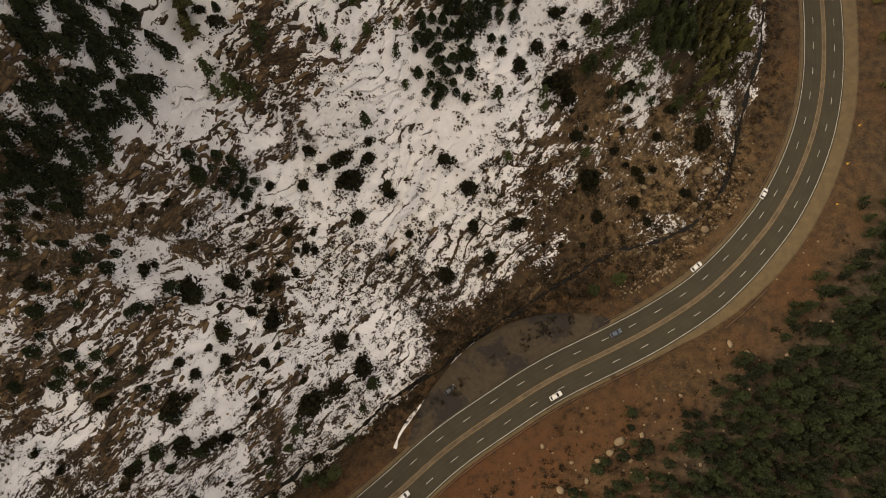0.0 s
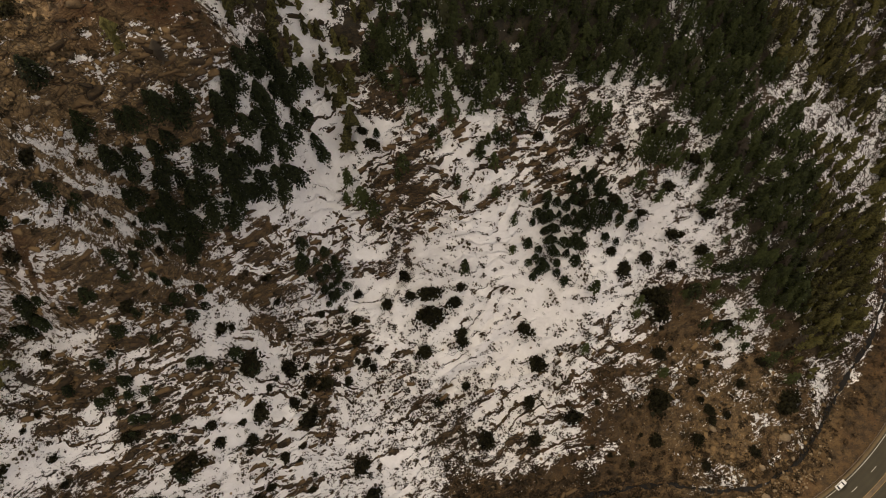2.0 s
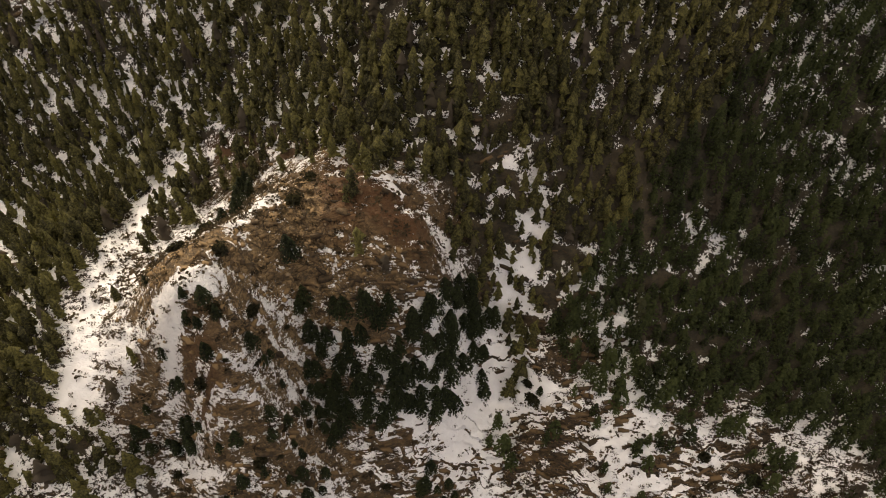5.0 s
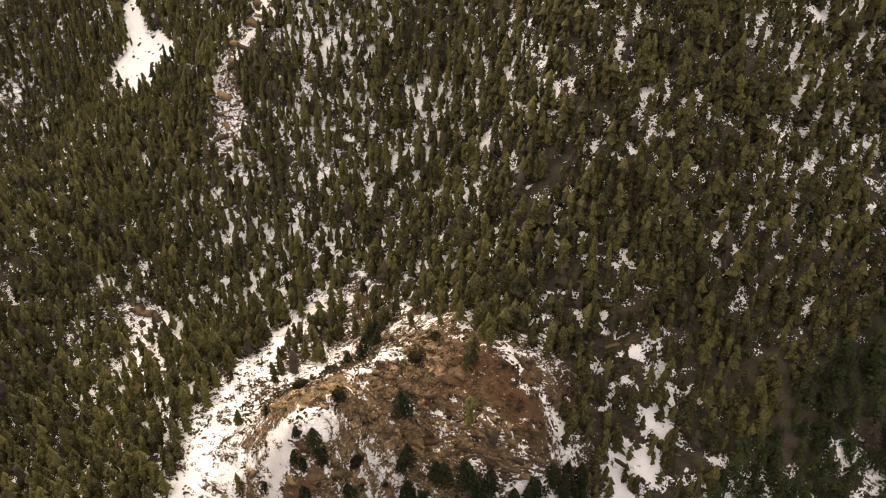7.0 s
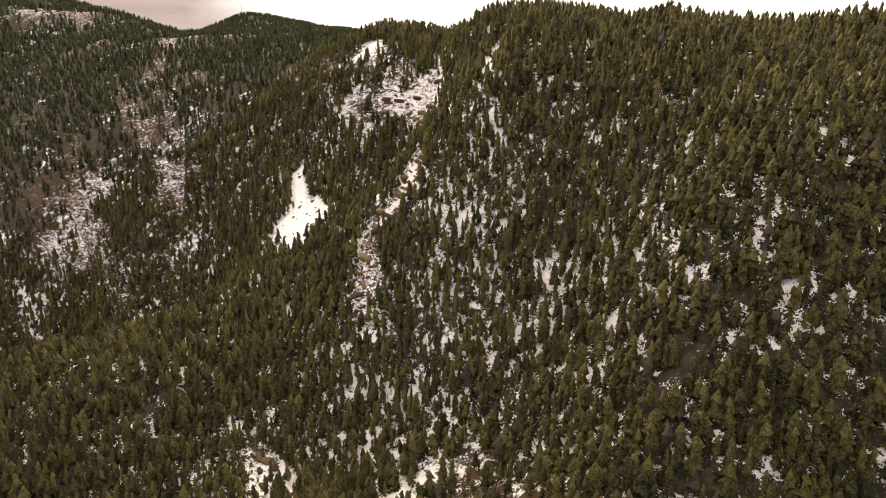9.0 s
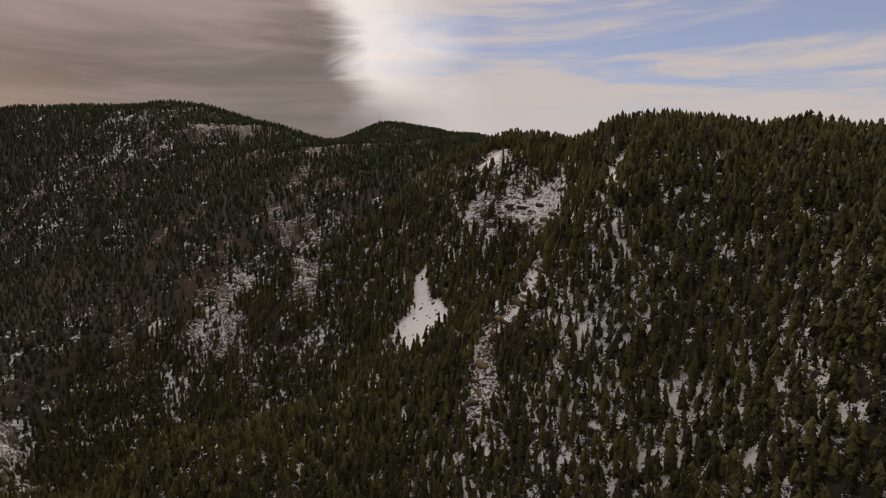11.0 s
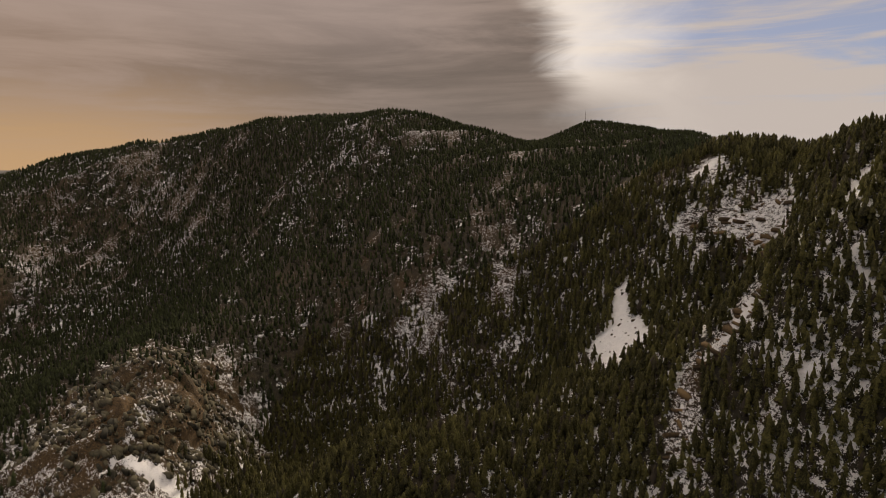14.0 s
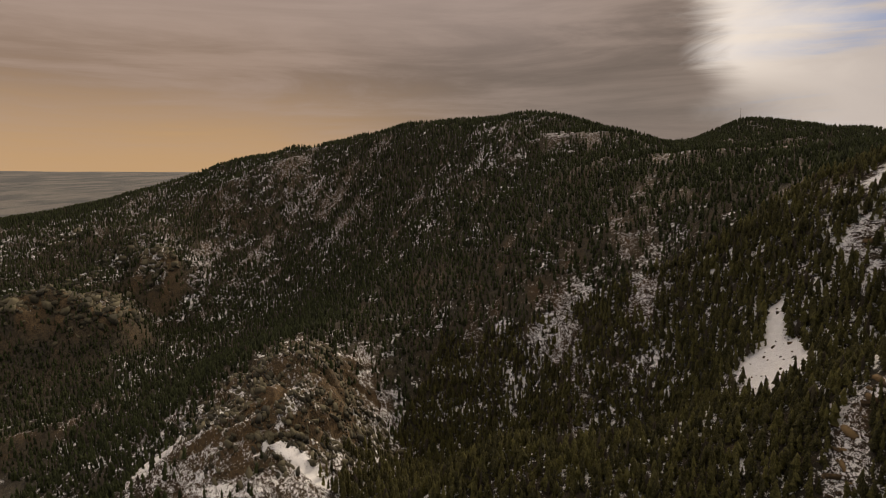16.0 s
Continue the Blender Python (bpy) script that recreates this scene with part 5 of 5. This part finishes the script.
v = np.concatenate([np.c_[CREEK_RUN - left * wide[:, None], level], np.c_[CREEK_RUN + left * wide[:, None], level]])
m = len(CREEK_RUN)
f = np.stack([np.arange(m - 1), np.arange(1, m), np.arange(m + 1, 2 * m), np.arange(m, 2 * m - 1)], 1)
tagged(part("creek", mesh_from("creek", v, f), mat), "narrow dark creek with ice between snowy banks", "creek", kind="structure")


def side_band(name, label, side, first, last, width, mat, z0=0.02):
    """Paved or dirt band outside the asphalt, from one stretch of the road to another, with a width that swells between."""
    k = np.arange(first, last)
    line = ROAD_LINE[k]
    _, left = frames_along(ROAD_LINE)
    u = (k - first) / (last - first)
    w = width(u) + 0.35 * fbm(line[:, 0], line[:, 1], 5, 2, 95)
    rows = []
    for q in np.linspace(0, 1, 7):
        xy = line + side * left[k] * (8.7 + np.maximum(w, 0.05) * q)[:, None]
        g = ground_at(xy[:, 0], xy[:, 1])
        rows.append(np.c_[xy, np.maximum(g, z0 - 0.1 * q) + 0.05])
    rows.append(np.c_[rows[-1][:, :2] + side * left[k] * 0.3, rows[-1][:, 2] - 0.6])
    v = np.array(rows)
    a, b = v.shape[:2]
    idx = np.arange(a * b).reshape(a, b)
    f = np.stack([idx[:-1, :-1], idx[1:, :-1], idx[1:, 1:], idx[:-1, 1:]], -1).reshape(-1, 4)
    return tagged(part(name, mesh_from(name, v.reshape(-1, 3), f), mat), label, "road", kind="structure")


def station(x, y):
    return int(np.argmin(np.hypot(ROAD_LINE[:, 0] - x, ROAD_LINE[:, 1] - y)))


side_band("shoulder", "tan gravel shoulder beside the highway", -1, station(62, 12), station(166, 245), lambda u: 0.8 + 5.2 * smooth(0.0, 0.3, u), SHOULDER_GRAVEL)
side_band("shoulder", "narrow gravel shoulder beside the highway", 1, station(60, 12), station(166, 245), lambda u: 0.9 + 0.8 * smooth(0.0, 0.1, u) - 0.6 * smooth(0.1, 0.3, u), SHOULDER_GRAVEL)
side_band("shoulder", "narrow gravel shoulder beside the highway", -1, 0, station(62, 12), lambda u: 1.0 + 0 * u, SHOULDER_GRAVEL)
side_band("shoulder", "narrow gravel shoulder beside the highway", 1, 0, station(1, -23), lambda u: 2.0 - 1.0 * u, SHOULDER_GRAVEL)
side_band("lay_by", "dark wet dirt lay-by beside the highway", 1, station(-6, -29), station(70, 17), lambda u: 17.5 * np.sin(np.pi * np.clip(u, 0, 1)) ** 0.75, WET_DIRT, 0.0)

# old snow along the back of the lay-by
berm = resample(np.array([(-17.2, -22.5), (-15.5, -17.5), (-10, -9.5), (-4, -3), (1, 3.5), (5, 9.5), (9.5, 13.8), (13.3, 16.8)]), 0.8)
SNOW = plain("old_snow", (0.78, 0.76, 0.74), 0.8, 0.1, 0.6)
_, left = frames_along(berm)
swell = 0.25 + 1.5 * np.abs(fbm(berm[:, 0], berm[:, 1], 6, 3, 97)) + 0.35 * smooth(8, 12, berm[:, 1])
rows = []
for off, up in ((-1, -0.1), (-0.5, 0.3), (0, 0.42), (0.5, 0.28), (1, -0.1)):
    xy = berm + left * (off * swell)[:, None]
    rows.append(np.c_[xy, ground_at(xy[:, 0], xy[:, 1]) + 0.1 + up * np.minimum(swell, 0.9)])
v = np.array(rows)
idx = np.arange(v.shape[0] * v.shape[1]).reshape(v.shape[:2])
f = np.stack([idx[:-1, :-1], idx[1:, :-1], idx[1:, 1:], idx[:-1, 1:]], -1).reshape(-1, 4)
tagged(part("snow_bank", mesh_from("snow_bank", v.reshape(-1, 3), f), SNOW), "thin bank of ploughed snow along the lay-by", "snow")

# lane dashes
dash = mesh_from("lane_dash", [(-1.6, -0.09, 0), (1.6, -0.09, 0), (1.6, 0.09, 0), (-1.6, 0.09, 0), (-1.6, -0.09, -0.02), (1.6, -0.09, -0.02), (1.6, 0.09, -0.02), (-1.6, 0.09, -0.02)],
                 [(0, 1, 2, 3), (0, 4, 5, 1), (1, 5, 6, 2), (2, 6, 7, 3), (3, 7, 4, 0)], (), False)
dash.materials.append(WHITE_PAINT)
ways, lefts = frames_along(FINE_LINE)
for off in (4.45, -4.45):
    for k in range(3, len(FINE_LINE) - 1, 12):
        x, y = FINE_LINE[k] + lefts[k] * off
        ob = part("lane_dash", dash, None, road)
        ob.matrix_basis = pose(x, y, 0.125, 0, 0, math.degrees(math.atan2(ways[k][1], ways[k][0])))


def guard_rail(side, first, last, off, label):
    """Steel beam on posts along the road."""
    root = tagged(new("guard_rail"), label, "guard rail", "guard rails")
    k = np.arange(first, last)
    line = FINE_LINE[k] + side * lefts[k] * off
    beam = [(-0.06, 0.45), (-0.02, 0.55), (-0.07, 0.62), (-0.02, 0.7), (-0.06, 0.8), (0.03, 0.8), (0.03, 0.45), (-0.06, 0.45)]
    strip("beam", line, beam, RAIL_STEEL, root)
    post = mesh_from("post", [(sx * 0.08, sy * 0.1, z) for z in (-0.7, 0.78) for sx, sy in ((-1, -1), (1, -1), (1, 1), (-1, 1))],
                     [(3, 2, 1, 0), (4, 5, 6, 7), (0, 1, 5, 4), (1, 2, 6, 5), (2, 3, 7, 6), (3, 0, 4, 7)], (), False)
    post.materials.append(RAIL_STEEL)
    for i in range(0, len(line), 4):
        ob = part("post", post, None, root)
        ob.matrix_basis = pose(*line[i] + side * lefts[k[i]] * 0.12, 0, 0, 0, math.degrees(math.atan2(ways[k[i]][1], ways[k[i]][0])))


def mark(x, y):
    return int(np.argmin(np.hypot(FINE_LINE[:, 0] - x, FINE_LINE[:, 1] - y)))


guard_rail(1, mark(66, 15), mark(166, 245), 10.4, "rusty steel guard rail along the inside of the curve")
guard_rail(-1, mark(-60, -74), mark(86, 25), 10.2, "rusty steel guard rail above the brown embankment")
guard_rail(-1, mark(99, 34), mark(116, 49), 14.6, "short steel guard rail at the end of the shoulder")
guard_rail(1, mark(-60, -74), mark(-22, -43), 10.6, "rusty steel guard rail beside the creek")

# ---- leafless trees by the creek ----
def bare_tree(x, y, tall, rng):
    """Short trunk and crooked limbs that fork twice into twigs."""
    root = tagged(new("bare_tree"), "grey leafless tree on the snowy creek bank", "tree", "bare trees by the creek")
    rods = {"trunk": [], "limbs": [], "twigs": []}

    def grow(kind, start, way, long, thick):
        end = start + way * long + np.array([0, 0, 0.12 * long])
        rods[kind].append((start, end, thick))
        return end

    top = grow("trunk", np.array([0, 0, -0.3]), np.array([0.08 * rng.randn(), 0.08 * rng.randn(), 1.0]), 0.3 * tall, 0.035 * tall)
    for k in range(11):
        a, up = 6.2832 * (k + rng.rand()) / 11, 0.35 + 0.7 * rng.rand()
        way = np.array([np.cos(a), np.sin(a), up]) / math.hypot(1, up)
        tip = grow("limbs", top * (0.6 + 0.4 * rng.rand()), way, tall * (0.3 + 0.15 * rng.rand()), 0.016 * tall)
        for _ in range(4):
            w = way + 0.6 * rng.randn(3)
            t2 = grow("twigs", tip - way * tall * 0.16 * rng.rand(), w / np.linalg.norm(w), tall * (0.14 + 0.12 * rng.rand()), 0.008 * tall)
            for _ in range(2):
                w2 = w + 0.7 * rng.randn(3)
                grow("twigs", t2, w2 / np.linalg.norm(w2), tall * (0.08 + 0.08 * rng.rand()), 0.005 * tall)
    for kind, rows in rods.items():
        v, f = [], []
        for a, b, r in rows:
            d = (b - a) / (np.linalg.norm(b - a) + 1e-9)
            u = np.cross(d, [0.3, 0.5, 0.8])
            u /= np.linalg.norm(u)
            w, k = np.cross(d, u), len(v)
            for q in (0, 2.094, 4.189):
                v.append(a + r * (u * math.cos(q) + w * math.sin(q)))
                v.append(b + 0.55 * r * (u * math.cos(q) + w * math.sin(q)))
            for i in range(3):
                m = (i + 1) % 3
                f += [(k + 2 * i, k + 2 * m, k + 2 * m + 1), (k + 2 * i, k + 2 * m + 1, k + 2 * i + 1)]
        part(kind, mesh_from(kind, v, f, (), False), GREY_BARK, root)
    root.matrix_basis = pose(x, y, ground_at(x, y))


GREY_BARK = plain("grey_bark", (0.115, 0.092, 0.068), 0.95, 0.3, 1.5)
for x, y, tall in ((-33, -5, 7.5), (-38, -12, 6.0), (-38, -29, 6.5), (-50, -35, 6.5)):
    bare_tree(x, y, tall, RNG)

# ---- vehicles ----
GLASS = plain("dark_car_glass", (0.015, 0.017, 0.02), 0.12, 0.1, 1.0, 0.0, 0.5)
TYRE = plain("tyre_rubber", (0.02, 0.02, 0.02), 0.9, 0.2)
LAMP = plain("lamp_glass", (0.5, 0.5, 0.48), 0.2, 0.1)
RED_LAMP = plain("red_lamp_glass", (0.3, 0.02, 0.015), 0.3, 0.1)


def hull(sections):
    """A closed body lofted through cross sections (x, half width, low, high)."""
    bm = bmesh.new()
    rings = []
    for x, w, low, high in sections:
        b = min(0.12, (high - low) * 0.3)
        ring = [(-w, low), (-w, high - b), (-w + b, high), (w - b, high), (w, high - b), (w, low)]
        rings.append([bm.verts.new((x, y, z)) for y, z in ring])
    for r, q in zip(rings, rings[1:]):
        for i in range(6):
            bm.faces.new((r[i], q[i], q[(i + 1) % 6], r[(i + 1) % 6]))
    bm.faces.new(rings[0])
    bm.faces.new(rings[-1][::-1])
    bmesh.ops.recalc_face_normals(bm, faces=bm.faces[:])
    return bm


def car(x, y, heading, colour, label, long=4.7, tall=1.5, z=0.11):
    root = tagged(new("car"), label, "car", "cars on the highway")
    paint = plain("car_paint", colour, 0.35, 0.05, 1.0, 0.0, 0.6)
    h = long / 2
    part("body", hull([(-h, 0.78, 0.35, 0.75), (-h + 0.15, 0.88, 0.28, 0.92), (-0.3 * h, 0.92, 0.25, 0.95), (0.45 * h, 0.92, 0.25, 0.92), (h - 0.3, 0.86, 0.28, 0.8), (h, 0.7, 0.35, 0.62)]), paint, root)
    cabin = part("cabin", hull([(-h + 0.35, 0.72, 0.9, 0.98), (-h + 0.95, 0.7, 0.9, tall - 0.08), (-0.1 * h, 0.7, 0.9, tall - 0.05), (0.1 * h, 0.7, 0.9, tall - 0.1), (0.48 * h, 0.74, 0.88, 0.95)]), GLASS, root, "dark glazed cabin")
    part("roof", hull([(-h + 0.85, 0.64, tall - 0.1, tall - 0.02), (-0.2 * h, 0.66, tall - 0.08, tall), (0.12 * h, 0.62, tall - 0.12, tall - 0.04)]), paint, root)
    for sx in (-0.58 * h, 0.62 * h):
        for sy in (-0.82, 0.82):
            bm = bmesh.new()
            bmesh.ops.create_cone(bm, cap_ends=True, segments=16, radius1=0.33, radius2=0.33, depth=0.22, matrix=pose(sx, sy, 0.33, 90, 0, 0))
            wheel = part("wheel", bm, TYRE, root)
            bm = bmesh.new()
            bmesh.ops.create_cone(bm, cap_ends=True, segments=12, radius1=0.2, radius2=0.17, depth=0.25, matrix=pose(sx, sy, 0.33, 90, 0, 0))
            part("rim", bm, RAIL_STEEL, wheel, "grey metal rim")
    for sy in (-0.6, 0.6):
        bm = bmesh.new()
        bmesh.ops.create_cube(bm, size=1.0, matrix=pose(h - 0.1, sy, 0.66) @ Matrix.Diagonal((0.22, 0.3, 0.12, 1)))
        part("headlight", bm, LAMP, root)
        bm = bmesh.new()
        bmesh.ops.create_cube(bm, size=1.0, matrix=pose(-h + 0.06, sy, 0.72) @ Matrix.Diagonal((0.16, 0.3, 0.14, 1)))
        part("tail_light", bm, RED_LAMP, root)
    root.matrix_basis = pose(x, y, z, 0, 0, heading)


car(128.1, 75.8, 57, (0.62, 0.62, 0.60), "white saloon car driving round the curve", z=0.09)
car(98.7, 45.9, 38, (0.66, 0.65, 0.62), "white estate car in the inner lane", 5.0, 1.6, z=0.09)
car(65.9, 20.0, 28, (0.05, 0.075, 0.11), "dark blue car in the lane beside the centre line", z=0.12)
car(42.3, -3.4, 30, (0.70, 0.68, 0.63), "cream white car in the outer lane", 5.0, 1.55, z=0.09)
car(-13.6, -38.9, 38, (0.66, 0.65, 0.63), "white car beside the yellow centre line", z=0.12)
car(2.8, -1.4, 42, (0.02, 0.025, 0.03), "black car parked on the dirt lay-by", 4.7, 1.55, z=float(ground_at(2.8, -1.4)) + 0.1)

# ---- yellow marker posts on the verge ----
YELLOW = plain("yellow_plastic", (0.62, 0.36, 0.03), 0.5, 0.1)
for x, y in ((171.0, 105.6), (163.8, 88.9), (157.2, 71.7)):
    root = tagged(new("marker_post"), "yellow utility marker post on the brown verge", "marker post", "yellow marker posts")
    bm = bmesh.new()
    bmesh.ops.create_cone(bm, cap_ends=True, segments=8, radius1=0.09, radius2=0.07, depth=1.5, matrix=pose(0, 0, 0.6))
    part("pole", bm, YELLOW, root)
    bm = bmesh.new()
    bmesh.ops.create_cone(bm, cap_ends=True, segments=10, radius1=0.42, radius2=0.3, depth=0.25, matrix=pose(0, 0, 0.06))
    part("base", bm, YELLOW, root)
    root.matrix_basis = pose(x, y, ground_at(x, y))

# ---- radio mast on the far peak ----
mast = tagged(new("radio_mast"), "thin steel radio mast on a distant wooded peak", "mast")
bm = bmesh.new()
bmesh.ops.create_cone(bm, cap_ends=True, segments=6, radius1=0.4, radius2=0.2, depth=34, matrix=pose(0, 0, 16))
part("pole", bm, RAIL_STEEL, mast)
for z in (14, 23, 30):
    bm = bmesh.new()
    bmesh.ops.create_cone(bm, cap_ends=True, segments=8, radius1=0.55, radius2=0.55, depth=1.6, matrix=pose(0, 0, z))
    part("antenna", bm, RAIL_STEEL, mast)
mast.matrix_basis = pose(-1645, -22, ground_at(-1645, -22))
